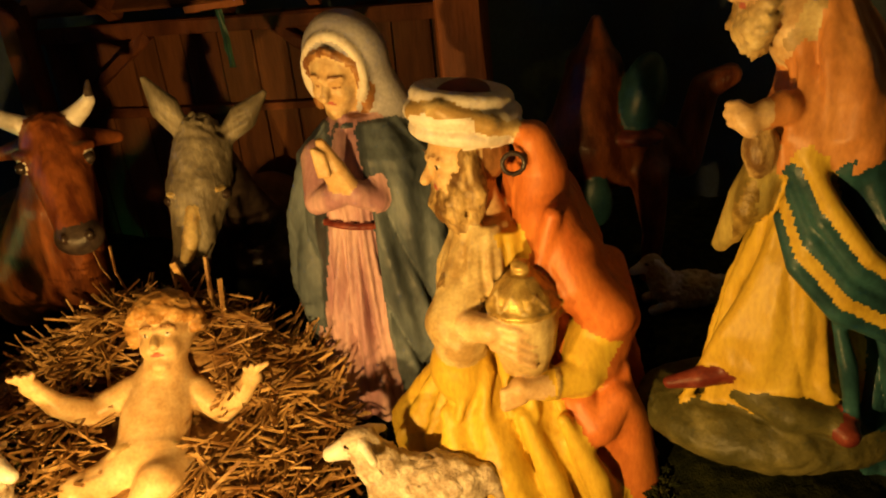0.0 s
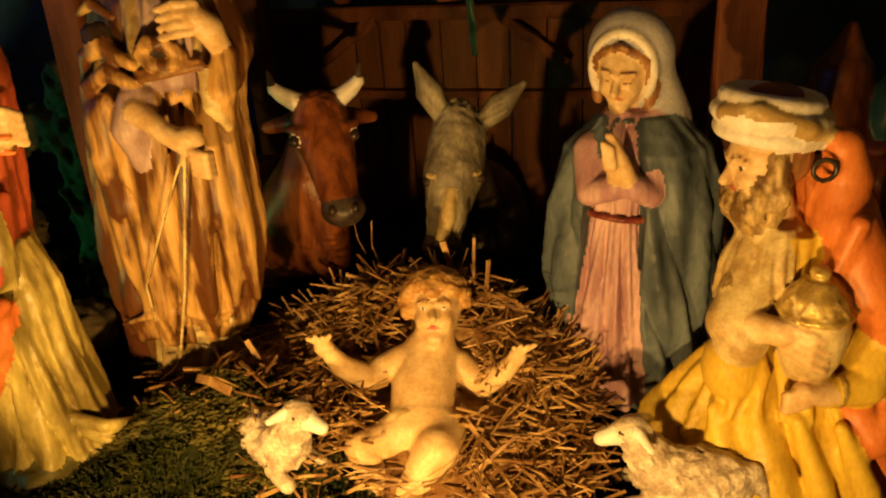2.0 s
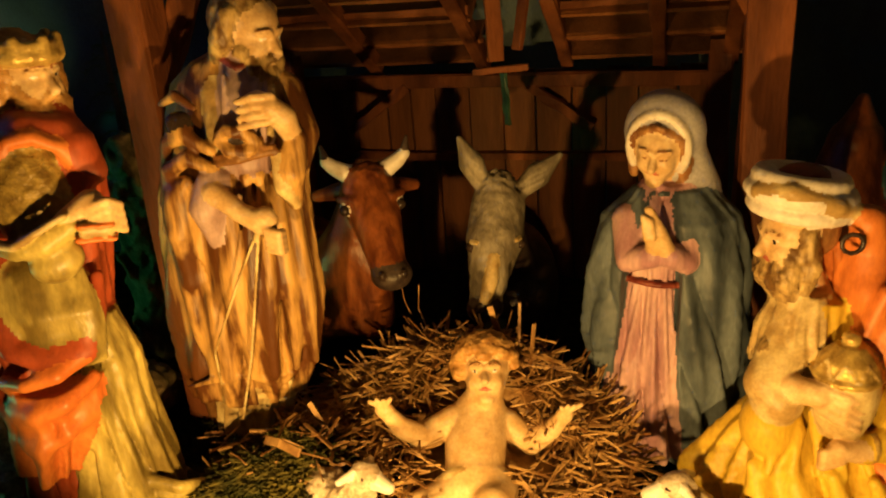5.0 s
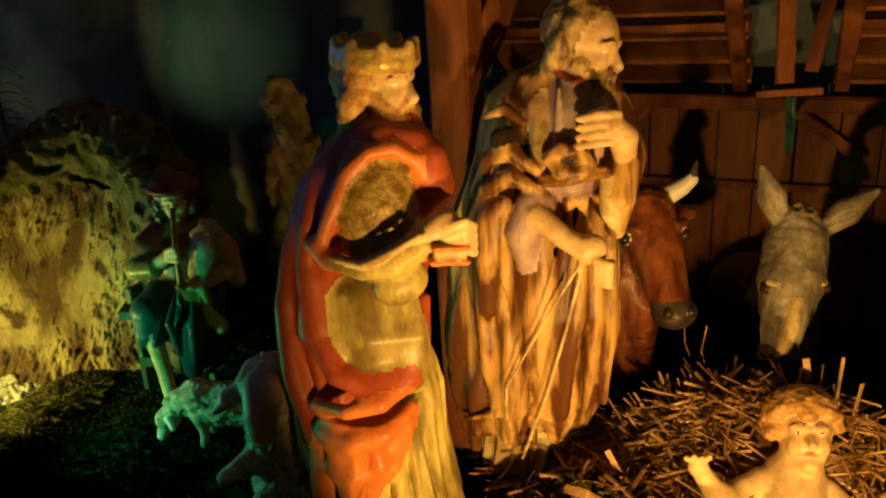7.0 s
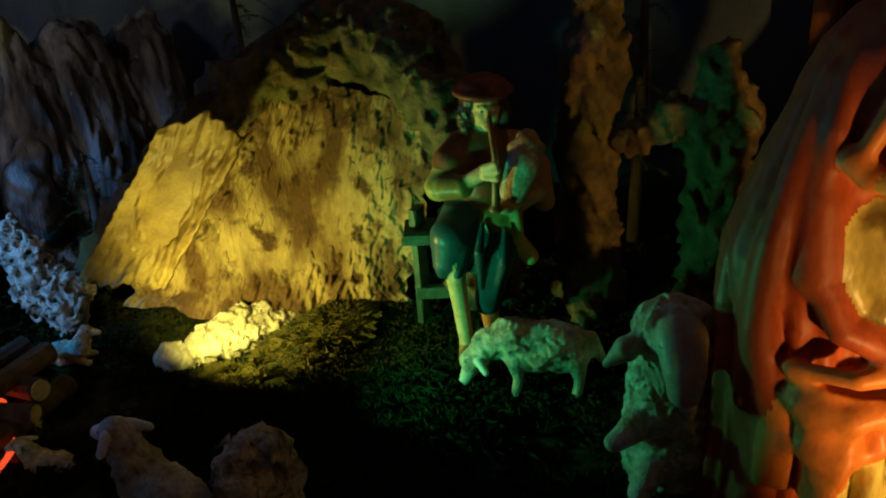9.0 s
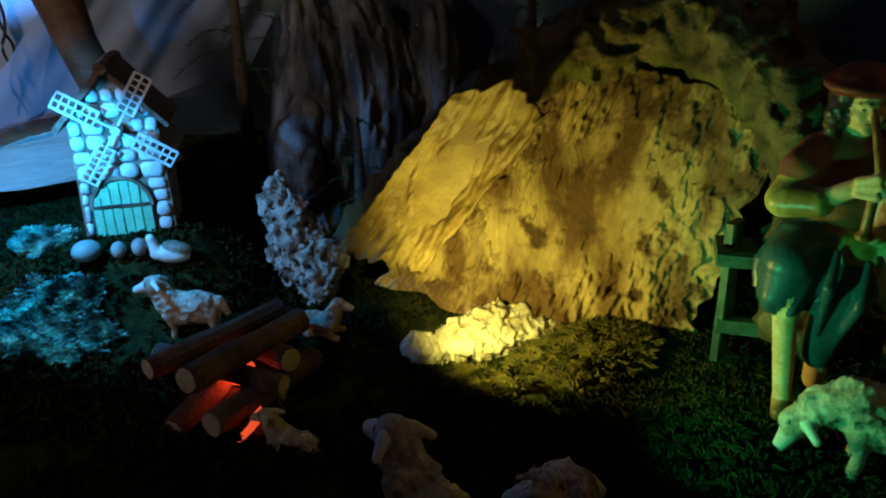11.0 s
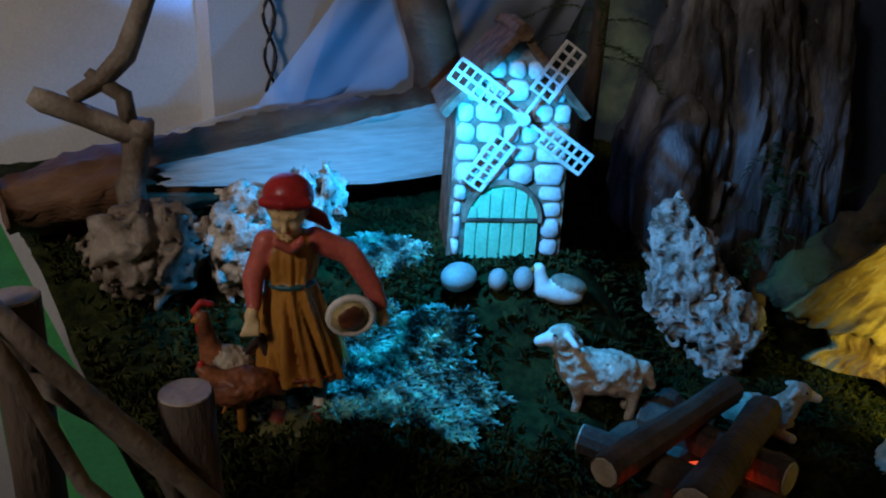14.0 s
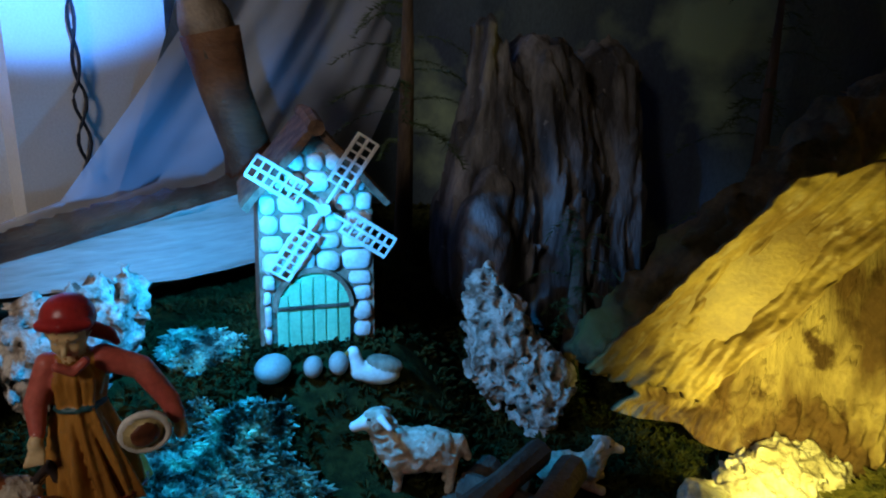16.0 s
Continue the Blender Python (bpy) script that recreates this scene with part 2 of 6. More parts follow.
    def mesh(self, name):
        h = self.h
        lo = np.min([i[1] for i in self.items if not i[5]], 0) - 3 * h
        hi = np.max([i[2] for i in self.items if not i[5]], 0) + 3 * h
        n = np.ceil((hi - lo) / h).astype(int) + 1
        ax = [(lo[i] + h * np.arange(n[i])).astype(np.float32) for i in range(3)]
        F = np.full(n, 9.0, np.float32)
        M = np.zeros(n, np.int8)
        for fn, a, b, slot, k, cut in self.items:
            pad = 2.5 * h + k
            i0 = np.clip(((a - pad - lo) / h).astype(int), 0, n - 1)
            i1 = np.clip(np.ceil((b + pad - lo) / h).astype(int) + 1, 1, n)
            if (i1 <= i0).any():
                continue
            sl = tuple(slice(p, q) for p, q in zip(i0, i1))
            P = np.stack(np.meshgrid(*[ax[i][sl[i]] for i in range(3)], indexing="ij"), -1)
            d = fn(P).astype(np.float32)
            f = F[sl]
            if cut:
                F[sl] = np.maximum(f, -d)
                continue
            M[sl] = np.where(d < f, slot, M[sl])
            if k > 0:
                t = np.clip(0.5 + 0.5 * (f - d) / k, 0, 1)
                F[sl] = np.where(np.abs(f - d) < k, f + (d - f) * t - k * t * (1 - t), np.minimum(f, d))
            else:
                F[sl] = np.minimum(f, d)
        S = F < 0
        c = np.zeros(tuple(n - 1), np.int8)
        cor = [(i, j, k) for i in (0, 1) for j in (0, 1) for k in (0, 1)]
        cut8 = lambda A, o: A[o[0]:o[0] + n[0] - 1, o[1]:o[1] + n[1] - 1, o[2]:o[2] + n[2] - 1]
        for o in cor:
            c += cut8(S, o)
        cells = np.argwhere((c > 0) & (c < 8))
        acc, cnt = np.zeros((len(cells), 3)), np.zeros(len(cells))
        for o in cor:
            for x in range(3):
                if o[x]:
                    continue
                o2 = list(o)
                o2[x] = 1
                p, q = cells + o, cells + o2
                fa, fb = F[tuple(p.T)], F[tuple(q.T)]
                hit = (fa < 0) != (fb < 0)
                t = np.where(hit, fa / np.where(hit, fa - fb, 1), 0)
                v = p.astype(float)
                v[:, x] += t
                acc[hit] += v[hit]
                cnt += hit
        V = lo + h * acc / cnt[:, None]
        vid = np.full(tuple(n - 1), -1, np.int32)
        vid[tuple(cells.T)] = np.arange(len(cells))
        quads, slots = [], []
        for x in range(3):
            y, z = (x + 1) % 3, (x + 2) % 3
            a = np.take(S, range(n[x] - 1), x)
            b = np.take(S, range(1, n[x]), x)
            E = np.argwhere(a != b)
            E = E[(E[:, y] > 0) & (E[:, z] > 0) & (E[:, y] < n[y] - 1) & (E[:, z] < n[z] - 1)]
            e1 = E.copy()
            e1[:, x] += 1
            ins = S[tuple(E.T)]
            sl = np.where(ins, M[tuple(E.T)], M[tuple(e1.T)])
            ids = []
            for dy, dz in ((-1, -1), (0, -1), (0, 0), (-1, 0)):
                q = E.copy()
                q[:, y] += dy
                q[:, z] += dz
                ids.append(vid[tuple(q.T)])
            Q = np.stack(ids, 1)
            Q[~ins] = Q[~ins][:, ::-1]
            quads.append(Q)
            slots.append(sl)
        Q, sl = np.concatenate(quads), np.concatenate(slots)
        me = bpy.data.meshes.new(name)
        me.from_pydata(V.tolist(), [], Q.tolist())
        for m in self.mats:
            me.materials.append(m)
        me.polygons.foreach_set("material_index", sl.astype(np.int32))
        me.polygons.foreach_set("use_smooth", np.ones(len(Q), bool))
        me.update()
        return me


def statue(name, clay, place, yaw, label, category, group="", scale=1.0):
    ob = new(name, clay.mesh(name))
    ob.matrix_world = pose(*place, 0, 0, yaw) @ Matrix.Scale(scale, 4)
    return tagged(ob, label, category, group)


def raw(name, verts, faces, m, parent=None, label="", smooth=False, slots=None):
    me = bpy.data.meshes.new(name)
    me.from_pydata(verts.tolist() if isinstance(verts, np.ndarray) else verts, [], faces.tolist() if isinstance(faces, np.ndarray) else faces)
    for q in (m if isinstance(m, (list, tuple)) else [m]):
        me.materials.append(q)
    if slots is not None:
        me.polygons.foreach_set("material_index", np.array(slots, np.int32))
    me.polygons.foreach_set("use_smooth", np.full(len(me.polygons), smooth))
    me.update()
    ob = new(name, me)
    ob.parent = parent
    if label:
        ob["label"] = label
    return ob


def part(name, bm, m, parent=None, label="", smooth=False):
    me = bpy.data.meshes.new(name)
    bm.to_mesh(me)
    bm.free()
    me.materials.append(m)
    me.polygons.foreach_set("use_smooth", np.full(len(me.polygons), smooth))
    ob = new(name, me)
    ob.parent = parent
    if label:
        ob["label"] = label
    return ob


def beam_bm(a, b, w, d, worn=0.003, seed=0, up=(0, 0, 1), seg=6):
    """A rough squared timber from a to b, w wide and d deep."""
    rnd = random.Random(seed)
    a, b = Vector(a), Vector(b)
    ax = (b - a).normalized()
    side = ax.cross(Vector(up))
    side = side.normalized() if side.length > 1e-4 else Vector((1, 0, 0))
    top = side.cross(ax)
    bm = bmesh.new()
    rings = []
    for i in range(seg + 1):
        c = a.lerp(b, i / seg)
        ring = []
        for su, sv in ((-1, -0.8), (-0.8, -1), (0.8, -1), (1, -0.8), (1, 0.8), (0.8, 1), (-0.8, 1), (-1, 0.8)):
            j = lambda: rnd.uniform(-worn, worn)
            ring.append(bm.verts.new(c + side * (su * w / 2 + j()) + top * (sv * d / 2 + j())))
        rings.append(ring)
    for r, q in zip(rings, rings[1:]):
        for i in range(8):
            bm.faces.new((r[i], r[(i + 1) % 8], q[(i + 1) % 8], q[i]))
    bm.faces.new(rings[0][::-1])
    bm.faces.new(rings[-1])
    bmesh.ops.recalc_face_normals(bm, faces=bm.faces)
    return bm


def limb_bm(pts, rad, sides=10, worn=0.1, seed=0):
    """A round, knotty limb along points."""
    rnd = random.Random(seed)
    bm = bmesh.new()
    rings = []
    pts = [Vector(p) for p in pts]
    for i, p in enumerate(pts):
        ax = (pts[min(i + 1, len(pts) - 1)] - pts[max(i - 1, 0)]).normalized()
        side = ax.cross(Vector((0.13, 0.2, 1))).normalized()
        if side.length < 0.5:
            side = Vector((1, 0, 0))
        top = side.cross(ax)
        rings.append([bm.verts.new(p + (side * math.cos(t) + top * math.sin(t)) * rad[i] * (1 + rnd.uniform(-worn, worn))) for t in (2 * math.pi * q / sides for q in range(sides))])
    for r, q in zip(rings, rings[1:]):
        for i in range(sides):
            bm.faces.new((r[i], r[(i + 1) % sides], q[(i + 1) % sides], q[i]))
    bm.faces.new(rings[0][::-1])
    bm.faces.new(rings[-1])
    bmesh.ops.recalc_face_normals(bm, faces=bm.faces)
    return bm

# ---- setting ----
MOSS = surface("moss", (0.032, 0.036, 0.010), (0.010, 0.013, 0.004), 60, 0.85, 0.8, fine=300, gloss=0.05)
MOSSTUFT = surface("moss_tufts", (0.05, 0.05, 0.013), (0.014, 0.02, 0.005), 28, 0.75, 0.2, gloss=0.1)
# base colour tinted blue-green to carry the cyan lamp light on this moss
MOSSCYAN = surface("cyan_lit_moss", (0.40, 0.86, 0.66), (0.02, 0.06, 0.045), 42, 0.75, 0.2)
# lighter copy of the tuft colour, with lamp light on the cushions painted in
MOSSLIT = surface("lit_yellow_green_moss", (0.15, 0.125, 0.026), (0.035, 0.038, 0.009), 30, 0.75, 0.2)
PLASTER = surface("white_wall_plaster", (0.74, 0.72, 0.70), (0.68, 0.66, 0.65), 6, 0.8, 0.08)
# pale green patches: brush strokes, strengthened to imitate streaks of green light
BACKCLOTH = surface("painted_sky_cloth", (0.10, 0.14, 0.15), (0.035, 0.05, 0.085), 3.2, 0.85, 0.1, (1, 1, 0.5), spots=((0.30, 0.40, 0.24), 2.3, 0.60))
OLDWOOD = surface("dark_brown_boards", (0.25, 0.096, 0.036), (0.095, 0.036, 0.014), 9, 0.6, 0.5, (1, 1, 0.12), gloss=0.1)
BEAMWOOD = surface("red_brown_beams", (0.21, 0.07, 0.026), (0.08, 0.025, 0.01), 14, 0.6, 0.5, (1, 1, 0.2), gloss=0.12)
DARKCLOTH = surface("dark_floor", (0.03, 0.03, 0.035), (0.02, 0.02, 0.024), 8, 0.8)
GREENCLOTH = surface("green_table_cloth", (0.05, 0.30, 0.08), (0.035, 0.22, 0.06), 12, 0.8, 0.2)

HILLS = np.array([(.1, 1.08, -.09), (-.1, 1.22, -.05), (.42, 1.1, 0), (.35, 1.44, .04), (-.3, .9, .02), (-.71, 1.01, .105), (-.81, .80, .085),
                  (-.59, .86, .17), (-1.02, .75, .10), (-1.16, .92, .09), (-1.28, .9, .1), (-1.58, 1.0, .1), (-1.75, .85, .06),
                  (-1.34, .45, .16), (-1.9, .5, .08), (-2.03, .43, .13), (-1.99, .705, .1), (-2.17, .5, .25), (-2.1, .18, .17),
                  (-1.99, .05, .17), (-2.4, .3, .25)])
OUTLYING = np.array([(-2.5, .7, .25), (-1.6, .3, .08), (-.4, 1.3, .05), (-.5, 1.7, .05), (.2, 1.8, .05), (-.3, .6, 0), (-1.0, .5, .08), (.5, .6, -.03), (.8, 1.4, .03), (-.36, 1.05, .05), (-.5, .82, .07)])
HILLS = np.concatenate([HILLS, OUTLYING])


def height(x, y):
    x, y = np.asarray(x, float), np.asarray(y, float)
    d2 = (x[..., None] - HILLS[:, 0]) ** 2 + (y[..., None] - HILLS[:, 1]) ** 2
    w = 1 / (d2 + 0.004) ** 2
    return (w * HILLS[:, 2]).sum(-1) / w.sum(-1)


def ground_z(x, y):
    P = np.stack([np.asarray(x, float), np.asarray(y, float), 0 * np.asarray(x, float)], -1)
    return height(x, y) + 0.006 * wob(P + 3, 22.0) + 0.003 * wob(P + 1, 70.0, 1)


gx, gy = np.meshgrid(np.arange(-2.95, 1.1, 0.015), np.arange(0.042, 2.05, 0.015), indexing="ij")
gz = ground_z(gx, gy)
gv = np.stack([gx, gy, gz], -1).reshape(-1, 3)
a, b = gx.shape
ii = np.arange(a * b).reshape(a, b)
gf = np.stack([ii[:-1, :-1], ii[1:, :-1], ii[1:, 1:], ii[:-1, 1:]], -1).reshape(-1, 4)
ground = tagged(raw("ground", gv, gf, MOSS, smooth=True), "dark green moss spread over a table landscape", "ground", kind="structure")

bm = bmesh.new()
bmesh.ops.create_cube(bm, size=1)
bmesh.ops.scale(bm, vec=(4.15, 0.03, 0.9), verts=bm.verts)
bmesh.ops.translate(bm, vec=(-0.9, 0.024, -0.27), verts=bm.verts)
tagged(part("table_cloth", bm, GREENCLOTH), "green cloth hanging from the edge of the table", "cloth", kind="structure")


def slab(name, lo, hi, m, label, category):
    bm = bmesh.new()
    bmesh.ops.create_cube(bm, size=1)
    for v in bm.verts:
        v.co = Vector([lo[i] if v.co[i] < 0 else hi[i] for i in range(3)])
    return tagged(part(name, bm, m), label, category, kind="structure")


slab("floor", (-3.6, -2.6, -0.85), (1.8, 2.5, -0.75), DARKCLOTH, "dark floor of the room", "floor")
slab("ceiling", (-3.6, -2.6, 2.2), (1.8, 2.5, 2.3), PLASTER, "plain white ceiling of the room", "ceiling")
slab("wall_west", (-3.3, -2.6, -0.75), (-3.12, 2.5, 2.2), PLASTER, "white plaster wall behind the mill", "wall")
slab("wall_pier", (-3.12, 0.47, -0.75), (-3.05, 0.78, 2.2), PLASTER, "white plaster pier with a cable on it", "wall")
slab("wall_north", (-3.12, 2.25, -0.75), (1.6, 2.4, 2.2), PLASTER, "white plaster wall behind the scenery", "wall")
slab("wall_east", (1.6, -2.6, -0.75), (1.75, 2.5, 2.2), PLASTER, "white plaster wall at the far end", "wall")
slab("wall_south", (-3.12, -2.6, -0.75), (1.6, -2.45, 2.2), PLASTER, "white plaster wall behind the viewer", "wall")

# painted sky cloth, hung in a bend round the scene
cs = np.linspace(0, 1, 120)
way = np.array([(-2.82, .84), (-2.58, 1.10), (-2.1, 1.42), (-1.6, 1.72), (-1.0, 1.9), (0, 1.98), (1.1, 1.98)])
ws = np.linspace(0, 1, len(way))
bxs, bys = np.interp(cs, ws, way[:, 0]), np.interp(cs, ws, way[:, 1])
hs = np.linspace(0.0, 1.5, 30)
bv = np.array([(x + 0.012 * math.sin(60 * s + 2 * math.sin(4 * z)), y + 0.014 * math.sin(45 * s + 1.5 * z) - 0.42 * max(0, 1 - z / 1.05) * max(0, 1 - s / 0.16), z) for s, x, y in zip(cs, bxs, bys) for z in hs])
jj = np.arange(120 * 30).reshape(120, 30)
bf = np.stack([jj[:-1, :-1], jj[1:, :-1], jj[1:, 1:], jj[:-1, 1:]], -1).reshape(-1, 4)
tagged(raw("backdrop", bv, bf, BACKCLOTH, smooth=True), "blue green painted sky cloth behind the stable", "backdrop", kind="structure")


# ---- stable ----
def stable():
    root = tagged(new("stable"), "open wooden stable of red-brown boards and beams", "stable")
    k = iter(range(1000))
    P = lambda name, a, b, w, d, m=BEAMWOOD, **q: part(name, beam_bm(a, b, w, d, seed=next(k), **q), m, root)
    P("post", (-0.82, 1.025, 0.1), (-0.82, 1.025, 1.15), 0.062, 0.062)
    P("post", (0.03, 1.36, -0.02), (0.03, 1.36, 1.15), 0.07, 0.07)
    P("post", (-0.98, 1.74, 0.02), (-0.98, 1.74, 0.6), 0.05, 0.05)
    P("post", (-0.02, 1.78, 0.02), (-0.02, 1.78, 0.6), 0.05, 0.05)
    # back wall boards
    x = -0.97
    rnd = random.Random(4)
    while x < -0.03:
        w = rnd.uniform(0.055, 0.085)
        P("board", (x + w / 2, 1.80 + rnd.uniform(-0.003, 0.003), 0.02), (x + w / 2, 1.80, 0.545 + rnd.uniform(-0.004, 0.004)), w - 0.004, 0.012, OLDWOOD, worn=0.0012, up=(0, 1, 0), seg=4)
        x += w
    P("beam", (-1.0, 1.77, 0.532), (0.0, 1.77, 0.525), 0.03, 0.03)
    P("beam", (-1.0, 1.785, 0.353), (0.0, 1.785, 0.353), 0.02, 0.02)
    P("brace", (-0.85, 1.765, 0.42), (-0.70, 1.765, 0.52), 0.02, 0.022)
    P("brace", (-0.42, 1.765, 0.52), (-0.28, 1.765, 0.42), 0.02, 0.022)
    # rafters, battens and roof boards, rising to the front
    for x in (-0.99, -0.78, -0.52, -0.335, -0.14, 0.0):
        P("rafter", (x, 1.80, 0.56), (x, 1.20, 0.95), 0.03, 0.034)
    for i in range(9):
        t = i / 8
        y, z = 1.79 - 0.6 * t, 0.592 + 0.39 * t
        for xa, xb in ((-1.0, -0.5), (-0.35, 0.02)):
            P("board", (xa, y, z), (xb, y, z), 0.068, 0.010, OLDWOOD, worn=0.0015, up=(0, -0.55, 0.84), seg=4)
    for t in (0.12, 0.3, 0.5, 0.75):
        P("batten", (-1.0, 1.79 - 0.6 * t, 0.575 + 0.39 * t), (-0.5, 1.79 - 0.6 * t, 0.575 + 0.39 * t), 0.022, 0.014)
        P("batten", (-0.35, 1.79 - 0.6 * t, 0.575 + 0.39 * t), (0.02, 1.79 - 0.6 * t, 0.575 + 0.39 * t), 0.022, 0.014)
    P("beam", (-0.92, 1.15, 1.03), (0.07, 1.33, 1.03), 0.05, 0.055)
    P("brace", (0.03, 1.36, 0.66), (-0.14, 1.33, 0.92), 0.035, 0.04)
    P("brace", (-0.82, 1.06, 0.66), (-0.72, 1.1, 0.88), 0.035, 0.04)


stable()


# ---- the large painted figures ----
def praying_woman():
    c = Clay(0.0027)
    c.robe([(.02, .02, .01, .085, .07), (.1, .015, .012, .10, .078), (.24, .003, .012, .118, .082), (.34, .005, .01, .112, .076), (.42, .006, .008, .092, .062), (.462, .006, .008, .05, .042)], SLATE, 8, .007, .4)
    c.robe([(.0, -.04, -.07, .075, .065), (.12, -.032, -.07, .058, .062), (.25, -.025, -.07, .044, .06), (.36, -.02, -.07, .04, .06), (.46, -.012, -.075, .02, .06)], SLATE, 3, .002, cut=True)
    c.robe([(.05, -.02, -.0, .088, .07), (.2, -.02, -.0, .070, .058), (.33, -.012, -.002, .046, .042), (.40, -.008, -.005, .058, .045), (.47, 0, 0, .035, .03)], PINK, 12, .006, 1.0, 3)
    c.tube([(.052 * math.cos(t) - .013, .048 * math.sin(t) - .004, .334 + .003 * math.sin(2 * t)) for t in np.linspace(0, 2 * math.pi, 18)], .0045, BELT, 0)
    at, rot = c.head((-.012, -.012, .522), .046, SKIN, -16, 18, 6, eyes=False)
    c.ell(at(0, .38, .3), (.85 * .047, .72 * .047, .93 * .047), HAIR, rot, .003)
    for sg in (-1, 1):
        c.tube([at(.05 * sg, -.5, .92), at(.66 * sg, -.28, .5), at(.8 * sg, -.1, -.35), at(.72 * sg, -.1, -.95)], [.004, .006, .008, .007], HAIR, .004, rag=.0012, rs=200)
    c.tube([at(.86 * math.sin(t), -.26 + .1 * math.cos(t), .12 + 1.04 * math.cos(t)) for t in np.linspace(-2.2, 2.2, 16)], .0055, WHITE, .003)
    c.ell(at(0, .5, .25), (.055, .046, .059), HOOD, rot, .005)
    c.tube([at(.5, .6, -.5), (.03, .03, .45)], [.035, .045], HOOD, .01)
    for sg in (-1, 1):
        c.tube([(-.012 + .04 * sg, -.02, .42), (-.014 + .038 * sg, -.055, .372), (-.008 + .012 * sg, -.07, .385)], [.022, .017, .017], PINK, .006)
        c.tube([(-.008 + .008 * sg, -.072, .388), (-.018 + .005 * sg, -.085, .425), (-.027 + .002 * sg, -.09, .458)], [.012, .0105, .004], SKIN, .003)
    for q in range(3):
        c.tube([(-.03 + .005 * q, -.1, .42), (-.034 + .005 * q, -.098, .45 - .003 * q)], .004, SKIN, .002)
    statue("praying_woman_statue", c, (-.106, 1.238, -.051), 3.8, "painted plaster woman praying in slate blue cloak and pink gown", "statue", scale=1.073)


def bearded_man():
    c = Clay(0.0027)
    c.robe([(.150, -.018, .000, .048, .042), (.231, .000, .000, .057, .045), (.301, .010, .000, .059, .045)], CREAM, 9, .005, 2, k=.004)
    c.robe([(.121, -.086, .045, .022, .030), (.213, -.082, .045, .033, .040), (.287, -.079, .045, .045, .045), (.409, -.071, .045, .046, .050), (.521, -.054, .045, .039, .050)], MANTLEDARK, 4, .005, .3, 4)
    c.robe([(.207, -.015, .005, .073, .052), (.265, -.008, .005, .091, .064), (.351, .001, .005, .104, .070), (.433, .003, .005, .102, .070), (.511, .008, .005, .096, .068), (.561, .018, .008, .092, .064), (.618, .020, .010, .083, .058), (.660, .020, .010, .070, .052), (.685, .028, .010, .048, .044), (.700, .041, .008, .025, .030)], MANTLE, 7, .006, .3, 4, .9)
    # lilac tunic front under the open collar
    c.tube([(.050, -.020, .680), (.046, -.034, .636), (.043, -.040, .573)], [.026, .034, .036], LILAC, .004)
    for q in range(4):
        c.tube([(.032, -.056, .672), (.030, -.068, .629), (.030, -.072, .587)] if q == 0 else [(.045 + .012 * q, -.052, .66), (.036 + .013 * q, -.070, .62), (.034 + .012 * q, -.074, .575)], [.003, .005, .003], LILAC, .005)
    c.tube([(.021, -.020, .681), (.011, -.042, .650), (.009, -.058, .609), (.008, -.062, .554)], [.007, .010, .009, .006], CREAM, .014)
    c.tube([(.074, -.020, .662), (.080, -.042, .634), (.076, -.054, .597)], [.006, .009, .006], CREAM, .012)
    # dark oval painted on for the shade inside a hole in the mantle
    c.ell((-.030, -.064, .621), (.017, .012, .013), EYE, k=.0)
    # shoulder folds sweeping over the near arm
    c.tube([(-.068, -.035, .554), (-.049, -.060, .597), (-.023, -.072, .606), (.005, -.076, .585)], [.006, .009, .010, .005], MANTLE, .014)
    c.tube([(-.075, -.040, .514), (-.053, -.066, .563), (-.024, -.078, .578), (.006, -.080, .561)], [.005, .009, .010, .005], MANTLE, .014)
    c.tube([(-.077, -.045, .479), (-.053, -.068, .526), (-.029, -.078, .549)], [.005, .008, .006], MANTLE, .014)
    c.tube([(-.054, -.040, .641), (-.029, -.060, .653), (-.007, -.068, .638)], [.004, .007, .004], MANTLE, .014)
    # hanging near sleeve, lilac cuff, forearm and fist
    c.tube([(-.040, -.060, .531), (-.054, -.066, .477), (-.056, -.058, .406)], [.018, .016, .006], MANTLE, .018)
    c.tube([(-.000, -.074, .544), (-.011, -.080, .513), (-.010, -.072, .471)], [.02, .021, .010], LILAC, .004)
    c.tube([(.004, -.090, .536), (.035, -.104, .512), (.056, -.110, .501)], [.014, .0125, .014], SKIN, .003)
    c.ell((.065, -.112, .501), (.017, .014, .018), SKIN, k=.004)
    for q in range(4):
        c.tube([(.068, -.124, .492 - .008 * q), (.083, -.128, .488 - .008 * q), (.086, -.117, .486 - .008 * q)], .0052, SKIN, .002)
    # gathered sash knot and belt
    c.tube([(.019, -.078, .599), (.032, -.088, .610), (.049, -.088, .608), (.064, -.080, .592), (.053, -.086, .583), (.031, -.086, .585), (.021, -.080, .596)], .008, MANTLE, .003, rag=.0012, rs=180)
    c.ell((.042, -.078, .594), (.017, .010, .011), DARKPAINT, k=.002)
    c.tube([(.009, -.074, .568), (.040, -.088, .574), (.084, -.076, .579)], [.005, .006, .005], MANTLEDARK, .002)
    c.tube([(.011, -.074, .575), (.040, -.087, .580), (.082, -.076, .584)], [.004, .005, .004], HAIR, .002)
